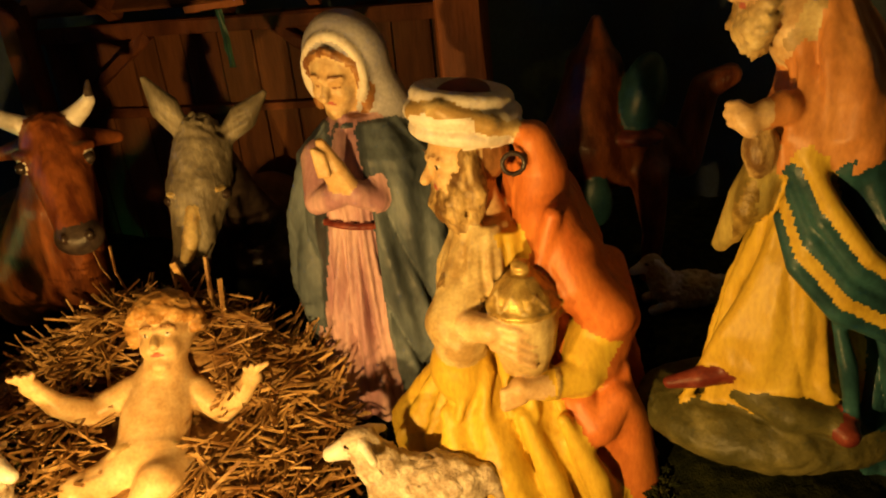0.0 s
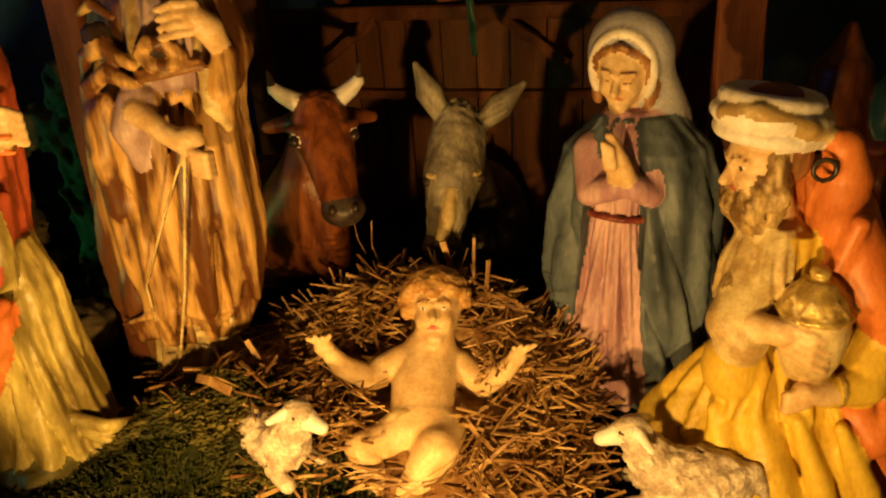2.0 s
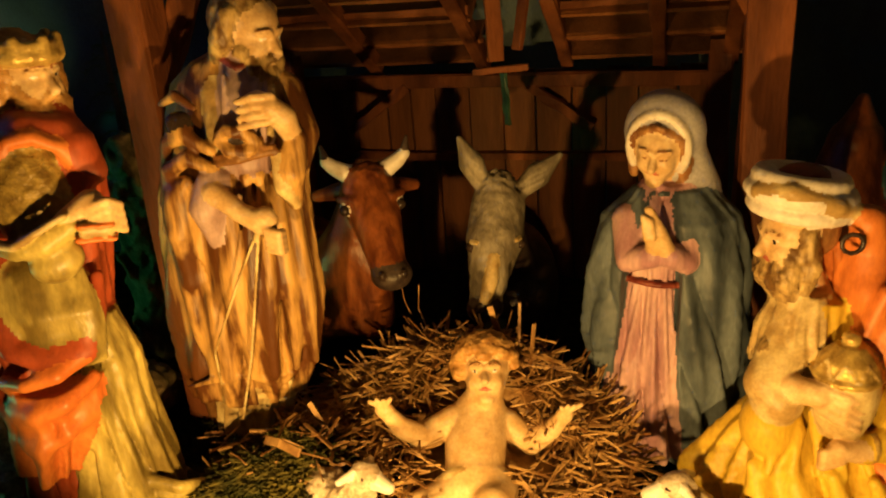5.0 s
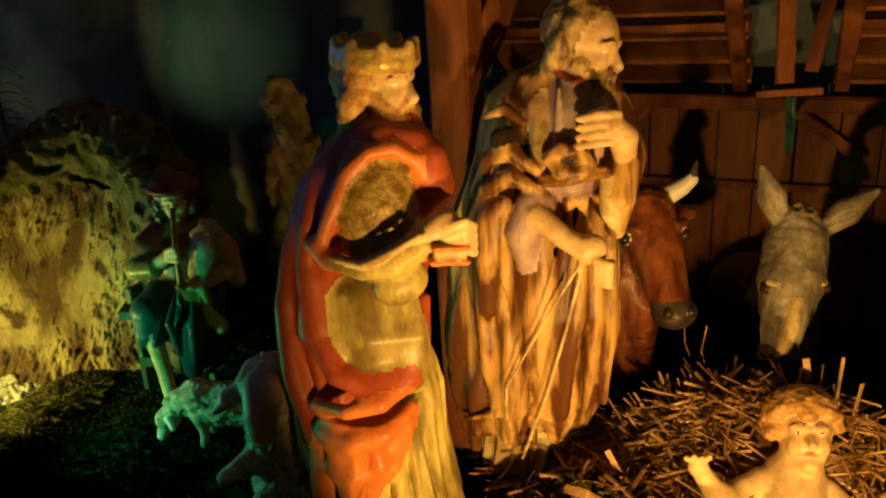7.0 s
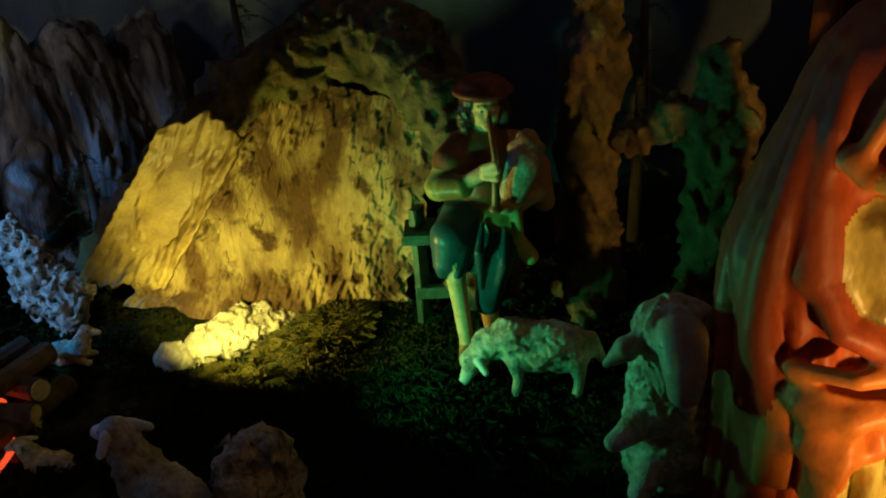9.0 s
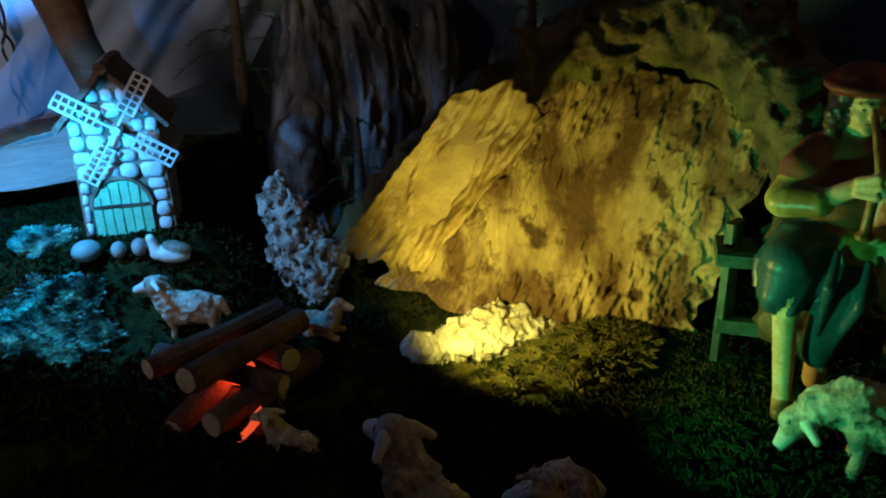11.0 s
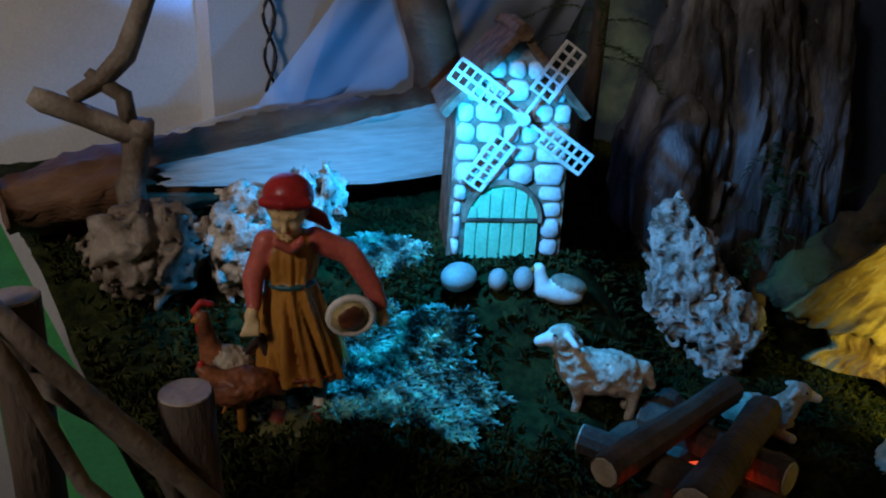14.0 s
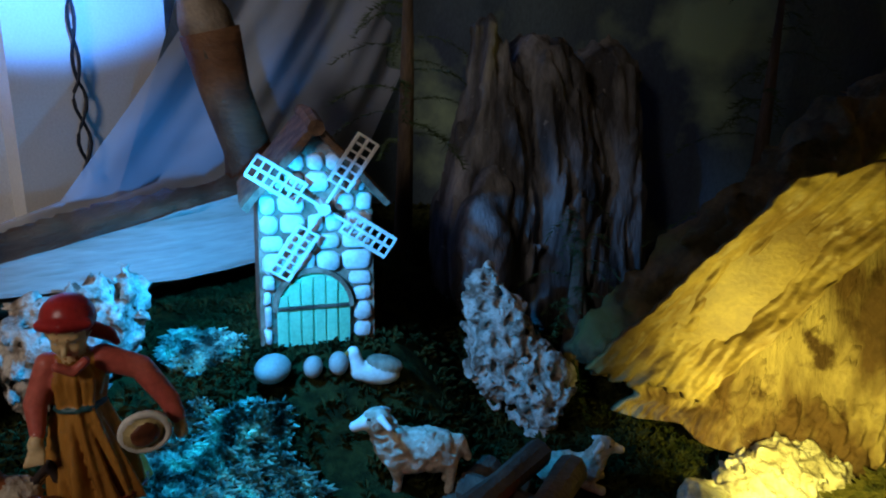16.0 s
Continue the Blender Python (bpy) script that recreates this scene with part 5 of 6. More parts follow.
def bagpiper():
    c = Clay(.0023, .006)
    c.tube([(.024, .000, .302), (.028, .000, .367), (.035, .000, .412)], [.044, .046, .036], BROWNCOAT, .01)
    at, rot = c.head((.032, -.012, .474), .030, SKIN, 6, 6)
    c.ell(at(0, .35, .1), (.034, .028, .036), DARKPAINT, rot, .004, rag=.003, rs=160)
    for sg in (-1, 1):
        c.tube([at(.7 * sg, -.1, .3), at(.95 * sg, 0, -.3), at(.9 * sg, .1, -.9)], [.010, .012, .009], DARKPAINT, .004, rag=.002, rs=180)
    c.ell(at(0, .3, .75), (.044, .038, .012), BELT, rot, .006)
    c.ell(at(0, .35, .95), (.034, .03, .017), BELT, rot, .008)
    # arms, sleeves rolled over the elbow
    c.tube([(-.001, .000, .415), (-.023, -.020, .401)], [.026, .024], BROWNCOAT, .008)
    c.tube([(-.024, -.020, .392), (-.040, -.036, .370), (-.009, -.060, .376)], [.019, .021, .017], OLIVE, .006)
    c.tube([(-.004, -.062, .381), (.026, -.075, .402)], [.011, .010], SKIN, .003)
    c.tube([(.020, -.082, .409), (.036, -.094, .416)], .0048, SKIN, .002)
    c.tube([(.021, -.082, .402), (.039, -.094, .406)], .0048, SKIN, .002)
    c.tube([(.022, -.082, .394), (.038, -.092, .395)], .0048, SKIN, .002)
    c.tube([(.071, .000, .409), (.098, -.015, .380), (.114, -.020, .330)], [.026, .026, .016], PEACH, .008)
    c.tube([(.100, -.030, .349), (.067, -.060, .342), (.048, -.075, .346)], [.015, .012, .010], SKIN, .004)
    # skin bag under the arm, with its pipes
    c.tube([(.086, -.050, .432), (.081, -.060, .405), (.064, -.060, .363)], [.017, .026, .02], WOOL, .006)
    c.tube([(.066, -.060, .426), (.083, -.065, .436), (.102, -.060, .423)], [.010, .011, .008], WOOL, .004)
    c.tube([(.034, -.050, .468), (.037, -.088, .422), (.035, -.085, .352)], [.0042, .005, .006], HAIR, .001)
    c.ell((.035, -.085, .348), (.010, .010, .006), HAIR, k=.002)
    c.tube([(.066, -.070, .336), (.069, -.070, .297), (.084, -.068, .264)], [.008, .007, .013], OLIVE, .002)
    c.ell((.043, -.050, .319), (.028, .022, .02), OLIVE, k=.008)
    # blue breeches and bare legs
    c.robe([(.247, -.020, -.030, .031, .045), (.284, .002, -.020, .059, .050), (.332, .025, -.005, .054, .044)], TEAL, 7, .005, .6, 8, k=.01)
    c.tube([(-.002, -.020, .313), (-.030, -.060, .302), (-.035, -.062, .264)], [.034, .029, .022], TEAL, .016)
    c.tube([(.045, -.020, .299), (.036, -.058, .275), (.021, -.045, .184)], [.034, .030, .020], TEAL, .016)
    c.tube([(.017, -.070, .322), (.008, -.095, .289), (.010, -.070, .220)], [.004, .007, .004], TEAL, .005)
    c.tube([(.047, -.080, .315), (.042, -.095, .267), (.029, -.060, .194)], [.004, .007, .004], TEAL, .005)
    c.tube([(-.028, -.068, .266), (-.021, -.066, .192), (-.015, -.072, .129)], [.016, .0125, .011], SKIN, .005)
    c.tube([(-.015, -.072, .126), (-.021, -.090, .118)], [.012, .009], HAIR, .003)
    c.tube([(.022, -.050, .199), (.027, -.030, .136)], [.015, .013], SKIN, .005)
    statue("bagpiper_statue", c, (-1.363, .985, 0), 34, "painted plaster bagpiper seated in green light", "statue")
    bm = beam_bm((-1.452, .982, .08), (-1.452, .982, .31), .012, .03, .001, 3)
    root = tagged(new("wooden_stool"), "small green wooden stool under the bagpiper", "stool")
    part("leg", bm, GREENWOOD, root)
    part("leg", beam_bm((-1.345, 1.04, .08), (-1.345, 1.04, .28), .014, .03, .001, 4), GREENWOOD, root)
    part("seat", beam_bm((-1.468, .968, .27), (-1.325, 1.055, .27), .07, .02, .001, 5), GREENWOOD, root)
    part("stretcher", beam_bm((-1.456, .972, .165), (-1.345, 1.035, .165), .02, .02, .001, 6), GREENWOOD, root)

bagpiper()


# ---- hanging ornament in the stable ----
def ornament():
    root = tagged(new("hanging_cross"), "small wooden cross ornament hanging from the stable roof", "ornament")
    part("upright", beam_bm((-.43, 1.53, .60), (-.44, 1.55, .76), .03, .012, .001, 1), BEAMWOOD, root)
    part("upright", beam_bm((-.39, 1.53, .62), (-.37, 1.56, .76), .022, .01, .001, 5), BEAMWOOD, root)
    part("crossbar", beam_bm((-.475, 1.525, .582), (-.37, 1.535, .588), .018, .012, .001, 2), BEAMWOOD, root)
    part("tail", beam_bm((-.418, 1.53, .578), (-.414, 1.535, .478), .016, .006, .0015, 3), GREENWOOD, root, "green ribbon tail")


ornament()


# ---- bark cave ----
def sheet(name, bottom, top, m, parent, nu=90, nv=60, amp=.012, freq=34, seed=0, label="", facing=(.6, -.7, .35), slant=0.0, ragged=1.0, thick=.02):
    """A bark shell between a lower and an upper line, with ridges running up it."""
    B, T = np.array(bottom), np.array(top)
    s, t = np.meshgrid(np.linspace(0, 1, nu), np.linspace(0, 1, nv), indexing="ij")
    at = lambda A: np.stack([np.interp(s, np.linspace(0, 1, len(A)), A[:, i]) for i in range(3)], -1)
    P = at(B) * (1 - t[..., None]) + at(T) * t[..., None]
    n = np.array(facing) / np.linalg.norm(facing)
    Q = np.stack([s * freq * .35 + slant * t * freq, t * 2.2 + seed, s * 3 + t * 5], -1)
    fib = np.abs(wob(Q, 2.2, seed)) * 1.2 - .4 + .5 * wob(Q * (3, 2, 1), 2.0, seed + 1)
    d = amp * fib + amp * .6 * wob(P, 30.0, seed) + amp * .4 * wob(P, 95.0, seed) + amp * .25 * wob(P, 230.0, seed) - .03 * np.sin(math.pi * t) * np.sin(math.pi * s)
    up = (at(T) - at(B))
    low = .07 * wob(np.stack([s * 1.5, 0 * s, 0 * s + seed], -1), 5.0, seed) * (1 - t) ** 2 + .05 * wob(np.stack([s * 1.2, 0 * s + 2, 0 * s], -1), 6.0, seed) * t ** 2
    P = P + up * low[..., None] * ragged
    wide = at(B)[-1:, :, :] - at(B)[:1, :, :]
    side = .05 * wob(np.stack([t * 3, 0 * t, 0 * t + seed], -1), 5.0, seed)
    P = P + wide * (side * np.abs(2 * s - 1) ** 3)[..., None] * ragged
    F = P + d[..., None] * n
    Bk = P - n * thick
    V = np.concatenate([F.reshape(-1, 3), Bk.reshape(-1, 3)])
    i = np.arange(nu * nv).reshape(nu, nv)
    f = np.stack([i[:-1, :-1], i[1:, :-1], i[1:, 1:], i[:-1, 1:]], -1).reshape(-1, 4)
    g = (f + nu * nv)[:, ::-1]
    rim = []
    edge = list(i[:, 0]) + list(i[-1, 1:]) + list(i[-2::-1, -1]) + list(i[0, -2::-1])
    for a, b in zip(edge, edge[1:]):
        rim.append((a, a + nu * nv, b + nu * nv, b))
    return raw(name, V, np.concatenate([f, g, np.array(rim)]), m, parent, label, True)


def bark_cave():
    root = tagged(new("bark_cave"), "cave mound of cork bark in yellow light", "cave")
    sheet("bark_slab", [(-1.93, .765, .14), (-1.75, .885, .085), (-1.52, 1.02, .08)], [(-1.79, .875, .44), (-1.69, 1.09, .475), (-1.43, 1.05, .43)], BARK, root, 220, 140, .009, 40, 1, ragged=.55)
    sheet("bark_plank", [(-1.94, .70, .215), (-1.83, .775, .185)], [(-1.755, .79, .475), (-1.655, .865, .455)], PLANK, root, 60, 60, .005, 9, 2, "smooth ochre inner bark", ragged=1.0)
    c = Clay(.006, .03)
    c.tube([(-1.96, .76, .22), (-1.86, .84, .36), (-1.78, .96, .48), (-1.70, 1.15, .53)], [.035, .04, .05, .07], OUTER, rag=.013, rs=48)
    c.tube([(-1.70, 1.15, .53), (-1.56, 1.13, .52), (-1.45, 1.07, .46), (-1.37, 1.04, .36), (-1.36, 1.02, .2)], [.075, .075, .055, .05, .06], OUTER, rag=.013, rs=48)
    c.ell((-1.72, 1.2, .35), (.2, .1, .22), OUTER, (0, 0, 35), rag=.012, rs=30)
    ob = new("arch", c.mesh("arch"))
    ob.parent = root


bark_cave()


def stone(name, place, size, m, label, category="rock", seed=0, rag=.01, rs=60, holes=0.0, rot=(0, 0, 0), h=.004, lumps=()):
    c = Clay(h, .02)
    c.ell((0, 0, 0), size, m, rot, rag=rag, rs=rs)
    for p, r in lumps:
        c.ell(p, r, m, rag=rag, rs=rs)
    if holes:
        rg = np.random.RandomState(seed)
        lo = np.min([i[1] for i in c.items], 0)
        hi = np.max([i[2] for i in c.items], 0)
        for i in range(int(holes)):
            q = rg.uniform(lo, hi)
            w = rg.uniform(.0025, .0085)
            c.ell(q, (w, w * rg.uniform(.6, 1.6), w * rg.uniform(.6, 1.5)), m, k=.0, cut=True)
    ob = new(name, c.mesh(name))
    ob.matrix_world = Matrix.Translation(place)
    return tagged(ob, label, category)


stone("pale_rock", (-1.755, .85, .082), (.115, .045, .034), PALE, "pale layered stone glowing in yellow light", rag=.008, rs=120, rot=(14, 0, 74), h=.003, lumps=[((-.01, .012, .028), (.014, .014, .012)), ((.03, .05, .0), (.04, .03, .02))])
stone("grey_rock", (-1.79, .735, .085), (.035, .03, .025), PALE, "pale grey stone on the moss", rag=.005, rs=80, h=.003)
stone("dark_rock", (-1.335, .475, .20), (.04, .05, .07), TUFA, "mottled grey stone on the slope", rag=.009, rs=60, holes=60)
stone("tufa_rock", (-2.075, .705, .19), (.045, .04, .07), TUFA, "tall porous tufa rock", rag=.010, rs=70, holes=1300, seed=3, h=.0028,
      lumps=[((-.03, .0, .06), (.028, .03, .035)), ((.05, .02, -.025), (.045, .04, .04)), ((.07, .0, -.06), (.028, .03, .035)), ((-.035, 0, .09), (.012, .012, .012))])
stone("tufa_rock", (-2.28, .235, .27), (.045, .06, .06), TUFA, "porous tufa rock in blue light", rag=.010, rs=70, holes=520, seed=4, h=.0034, lumps=[((.02, .05, .03), (.03, .035, .05))])
stone("tufa_rock", (-2.31, .125, .27), (.05, .06, .05), DRIFT, "rough brown porous rock", rag=.012, rs=60, holes=420, seed=5, h=.0036)
stone("brown_rock", (-.93, 1.0, .15), (.06, .05, .045), OUTER, "dark brown stone behind the crowned king", rag=.008, rs=50)
stone("blue_boulder", (-2.20, .805, .27), (.045, .05, .095), DARKROCK, "smooth dark boulder washed in blue light", rag=.004, rs=30, h=.004, lumps=[((-.01, .03, .08), (.03, .03, .05))])


def old_stump(label, tubes, rag=.013):
    c = Clay(.005, .02)
    for pts, rad in tubes:
        c.tube(pts, rad, DARKROCK, rag=rag, rs=55, grain=(1, 1, .22))
    tagged(new("old_stump", c.mesh("old_stump")), label, "stump")


old_stump("dark weathered tree stump with upright grain behind the tufa rock", [
    ([(-2.26, .88, .10), (-2.26, .88, .30), (-2.26, .90, .45), (-2.27, .88, .585)], [.09, .085, .06, .02]),
    ([(-2.24, 1.0, .10), (-2.25, 1.0, .34), (-2.26, 1.0, .51)], [.11, .105, .07]),
    ([(-2.21, 1.12, .10), (-2.23, 1.13, .34), (-2.24, 1.15, .5), (-2.25, 1.2, .56)], [.10, .095, .065, .02]),
    ([(-2.17, .95, .12), (-2.165, .945, .3), (-2.20, .95, .5)], [.022, .018, .010])], .010)
for p, r in (((-2.15, .405, .24), (.017, .021, .016)), ((-2.13, .444, .236), (.010, .011, .013)), ((-2.118, .47, .236), (.011, .011, .014))):
    stone("pebble", p, r, PEBBLE, "smooth pale pebble before the mill door", "pebble", rag=.0, h=.0018)["group"] = "pebbles before the mill"


# ---- log fire ----
def fire():
    root = tagged(new("log_fire"), "stacked log fire with red bulb inside", "fire")
    rnd = random.Random(3)
    for lay in range(6):
        for q in range(3 if lay < 4 else 2):
            ang = radians(20 + (90 if lay % 2 else 0) + rnd.uniform(-16, 16))
            d = Vector((math.cos(ang), math.sin(ang), rnd.uniform(-.12, .12)))
            s = Vector((-d.y, d.x, 0))
            c = Vector((-1.885, .478, 0.03 + .027 * lay)) + s * ((q - (1 if lay < 4 else .5)) * .064 + rnd.uniform(-.012, .012))
            L = rnd.uniform(.07, .115)
            r = rnd.uniform(.013, .0185)
            log = part("log", limb_bm([c - d * L, c - d * L * .3, c + d * L * .3, c + d * L], [r, r * 1.05, r * .95, r], 10, .08, lay * 7 + q), LOGBARK, root)
            for sg in (-1, 1):
                part("cut_end", limb_bm([c + d * L * sg, c + d * (L + .0015) * sg], [r * .9, r * .88], 10, .04, lay), LOGEND, log, "pale cut end")
    bm = bmesh.new()
    bmesh.ops.create_icosphere(bm, subdivisions=2, radius=.014, matrix=Matrix.Translation((-1.875, .485, .12)) @ Matrix.Diagonal((1.6, 1.6, 1.2, 1)))
    part("bulb", bm, EMBER, root, "glowing red bulb", True)
    bm = beam_bm((-1.80, .42, .07), (-1.775, .455, .115), .036, .004, .0005, 2)
    part("red_film", bm, EMBER, root, "glowing red film")


fire()


# ---- mill ----
def mill():
    root = tagged(new("windmill"), "small white stone windmill model with lattice sails", "windmill")
    root.matrix_world = pose(-2.212, .508, .24, 0, 0, 59.5)
    W, H, A, D = .066, .185, .245, .05

    def put(name, V, Fc, m, parent=root, label="", smooth=False):
        return raw(name, V, Fc, m, parent, label, smooth)
    prof = [(-W, 0), (W, 0), (W * .94, H), (0, A), (-W * .94, H)]
    V = [(x, v, z) for v in (-D, D) for x, z in prof]
    put("wall", V, [(0, 1, 2, 3, 4), (9, 8, 7, 6, 5)] + [(i, i + 5, (i + 1) % 5 + 5, (i + 1) % 5) for i in range(5)], MILLBACK)
    rnd = random.Random(11)

    def block(x, z, w, h, v, parent=root, name="stone", m=MILLSTONE, th=.006):
        V, c = [], .22 * min(w, h)
        ring = [(-w / 2 + c, -h / 2), (w / 2 - c, -h / 2), (w / 2, -h / 2 + c), (w / 2, h / 2 - c), (w / 2 - c, h / 2), (-w / 2 + c, h / 2), (-w / 2, h / 2 - c), (-w / 2, -h / 2 + c)]
        ring = [(a + rnd.uniform(-.001, .001), b + rnd.uniform(-.001, .001)) for a, b in ring]
        for k, d in ((1, 0), (.97, -th * .6), (.8, -th)):
            V += [(x + a * k, v + d, z + b * k) for a, b in ring]
        Fc = [(r * 8 + i, r * 8 + (i + 1) % 8, r * 8 + 8 + (i + 1) % 8, r * 8 + 8 + i) for r in (0, 1) for i in range(8)] + [tuple(range(16, 24))]
        return raw(name, V, Fc, m, parent, "", True)
    z = .004
    while z < .215:
        h = rnd.uniform(.017, .026)
        half = W * .95 if z + h < H else W * .95 * (A - z - h / 2) / (A - H)
        spans = [(-half, half)] if z + h / 2 > .1 else [(-half, -.052), (.04, half)] if z < .06 else [(-half, -.046), (.034, half)]
        for xa, xb in spans:
            x = xa
            while x < xb - .006:
                w = rnd.uniform(.018, .034)
                w = xb - x if xb - x - w < .010 else w
                if not (.14 < z < .2 and abs(x) < .03 and rnd.random() < .6):
                    block(x + w / 2, z + h / 2, w - .003, h - .003, -D, th=rnd.uniform(.004, .008))
                x += w
        z += h
    # arched door
    n = 12
    arch = [(-.046, 0), (.034, 0)] + [(-.006 + .04 * math.cos(t), .045 + .045 * math.sin(t)) for t in np.linspace(0, math.pi, n)]
    V = [(x, v, z + .002) for v in (-D - .003, -D - .006) for x, z in arch]
    k = len(arch)
    door = put("door", V, [tuple(range(2 * k - 1, k - 1, -1))] + [(i, (i + 1) % k, (i + 1) % k + k, i + k) for i in range(k)], DOORTINT, label="arched plank door tinted for green light")
    for i in range(6):
        x = -.041 + .014 * i
        top = .045 + .045 * math.sqrt(max(0, 1 - ((x + .006) / .041) ** 2)) - .004
        part("plank", beam_bm((x, -D - .0075, .003), (x, -D - .0075, top), .0122, .003, .0003, i, (0, 1, 0), 3), DOORTINT, door)
    part("hinge_bar", beam_bm((-.046, -D - .0105, .05), (.034, -D - .0105, .05), .003, .0035, .0002, 1), LOGBARK, door, "dark iron bar")
    V = []
    for t in np.linspace(0, math.pi, 16):
        for r in (.0405, .0455):
            for v in (-D - .002, -D - .011):
                V.append((-.006 + r * math.cos(t), v, .047 + r * 1.08 * math.sin(t)))
    Fc = []
    for i in range(15):
        a, b = 4 * i, 4 * i + 4
        Fc += [(a + 1, a + 3, b + 3, b + 1), (a, a + 1, b + 1, b), (a + 2, b + 2, b + 3, a + 3)]
    put("door_arch", V, Fc, MILLBACK)
    # roof
    for sg in (-1, 1):
        a, b = Vector((sg * (W + .012), 0, H - .018)), Vector((0, 0, A + .008))
        d = b - a
        part("roof_slope", beam_bm(a, b, D * 2 + .03, .010, .0012, 3 + sg, (-sg * d.z, 0, abs(d.x)), 6), MILLROOF, root)
    part("ridge", limb_bm([(0, -D - .02, A + .008), (0, 0, A + .011), (0, D + .02, A + .008)], [.009, .010, .009], 8, .1, 5), MILLROOF, root)
    # sails
    hub = Vector((.006, -D - .016, .166))
    sails = part("sail_hub", limb_bm([hub + Vector((0, .02, 0)), hub + Vector((0, -.008, 0))], [.008, .007], 10, .03, 1), MILLSTONE, root)
    for q in range(4):
        ang = radians(56 - 90 * q)
        d = Vector((math.cos(ang), 0, math.sin(ang)))
        s = Vector((-d.z, 0, d.x))
        sail = part("sail", beam_bm(hub, hub + d * .09, .0035, .003, .0002, q, (0, 1, 0), 3), MILLSTONE, root)
        for o in (-.012, .012):
            part("rail", beam_bm(hub + d * .028 + s * o, hub + d * .09 + s * o, .0042, .003, .0002, q, (0, 1, 0), 3), MILLSTONE, sail)
        for i in range(7):
            c = hub + d * (.030 + .0099 * i)
            part("slat", beam_bm(c - s * .012, c + s * .012, .0026, .0022, .0002, i, (0, 1, 0), 2), MILLSTONE, sail)


mill()


# ---- girl with the flat basket, and the poultry ----
def girl():
    c = Clay(.0019, .005)
    c.robe([(.215, .012, .0, .036, .032), (.25, .008, 0, .031, .028), (.298, .003, 0, .019, .017), (.303, .003, 0, .018, .016), (.325, .004, 0, .022, .017), (.345, .004, 0, .014, .012)], AMBER, 8, .0035, .5, 8)
    c.tube([(.003 + .019 * math.cos(t), .0175 * math.sin(t), .302) for t in np.linspace(0, 6.3, 16)], .0026, TEAL, 0)
    c.tube([(.012 + .037 * math.cos(t), .033 * math.sin(t), .222) for t in np.linspace(0, 6.3, 20)], .0016, BELT, 0)
    c.tube([(-.016, 0, .338), (-.028, -.006, .308), (-.028, -.018, .288)], [.010, .009, .006], ROSE, .003)
    c.tube([(.024, 0, .338), (.052, -.004, .326), (.07, -.014, .30), (.076, -.02, .285)], [.011, .010, .009, .007], ROSE, .003)
    c.ell((-.03, -.023, .281), (.006, .006, .008), SKIN, k=.002)
    c.ell((.078, -.024, .274), (.006, .007, .009), SKIN, k=.002)
    for q in range(4):
        c.tube([(-.034 + .003 * q, -.026, .277), (-.038 + .004 * q, -.03, .268)], .0022, SKIN, .001)
    c.ell((.05, -.032, .283), (.0195, .008, .0195), CREAM, (14, 0, 12), .001)
    c.tube([(.05 + .0185 * math.cos(t), -.036 - .004 * math.sin(t), .283 + .0185 * math.sin(t)) for t in np.linspace(0, 6.3, 20)], .003, WHITE, 0)
    c.ell((.05, -.041, .283), (.012, .003, .012), HEN, (14, 0, 12), .0)
    at, rot = c.head((.002, -.004, .366), .0215, SKIN, -12, 22)
    c.ell(at(0, .2, .25), (.018, .018, .019), HAIR, rot, .002)
    c.ell(at(0, .32, .42), (.021, .0195, .019), SCARLET, rot, .003)
    c.tube([at(-.8, -.3, .6), at(0, -.62, .78), at(.8, -.3, .6)], .0045, SCARLET, .003)
    c.tube([(.016, .012, .36), (.03, .014, .352), (.036, .012, .344)], [.007, .006, .003], SCARLET, .003)
    c.tube([(-.008, -.024, .345), (.003, -.022, .338), (.012, -.02, .345)], .004, ROSE, .002)
    for x in (-.008, .028):
        c.tube([(x, 0, .225), (x - .002, -.004, .19)], [.008, .006], TEAL, .003)
        c.tube([(x - .002, -.004, .192), (x - .003, -.006, .183)], .0055, WHITE, .001)
        c.tube([(x - .003, -.004, .178), (x - .005, -.018, .175)], [.0065, .005], BELT, .002)
    c.ell((.005, -.005, .166), (.055, .04, .010), GREEN, k=.005, rag=.002, rs=90)
    statue("girl_statue", c, (-2.105, .185, 0), 66.5, "painted plaster girl in red scarf and amber apron with basket", "statue")
    c = Clay(.0019, .005)
    c.ell((.004, 0, .247), (.022, .014, .015), WOOL, (0, 20, 0), .006, rag=.0014, rs=260)
    c.tube([(-.008, 0, .255), (-.013, 0, .28), (-.014, -.002, .292)], [.010, .007, .006], HEN, .006)
    c.tube([(-.014, -.002, .293), (-.023, -.004, .29)], [.005, .0015], AMBER, .001)
    c.tube([(-.02, 0, .297), (-.014, 0, .305), (-.006, 0, .302)], .003, SCARLET, .001)
    c.ell((-.017, -.003, .283), (.003, .003, .006), SCARLET, k=.001)
    for q in range(5):
        c.tube([(.018, 0, .252), (.032 + .002 * q, .004 * (q - 2), .272 - .005 * q), (.036 + .002 * q, .004 * (q - 2), .256 - .006 * q)], .0035, WHITE if q % 2 else DARKPAINT, .001)
    for y in (-.006, .006):
        c.tube([(.004, y, .238), (.004, y, .215), (-.002, y, .2)], .002, AMBER, .001)
    statue("rooster_statue", c, (-2.12, .13, -.015), 71.8, "small painted rooster beside the girl", "statue")
    c = Clay(.0019, .005)
    c.ell((0, 0, .232), (.026, .016, .016), HEN, (0, -14, 0), .006, rag=.0014, rs=260)
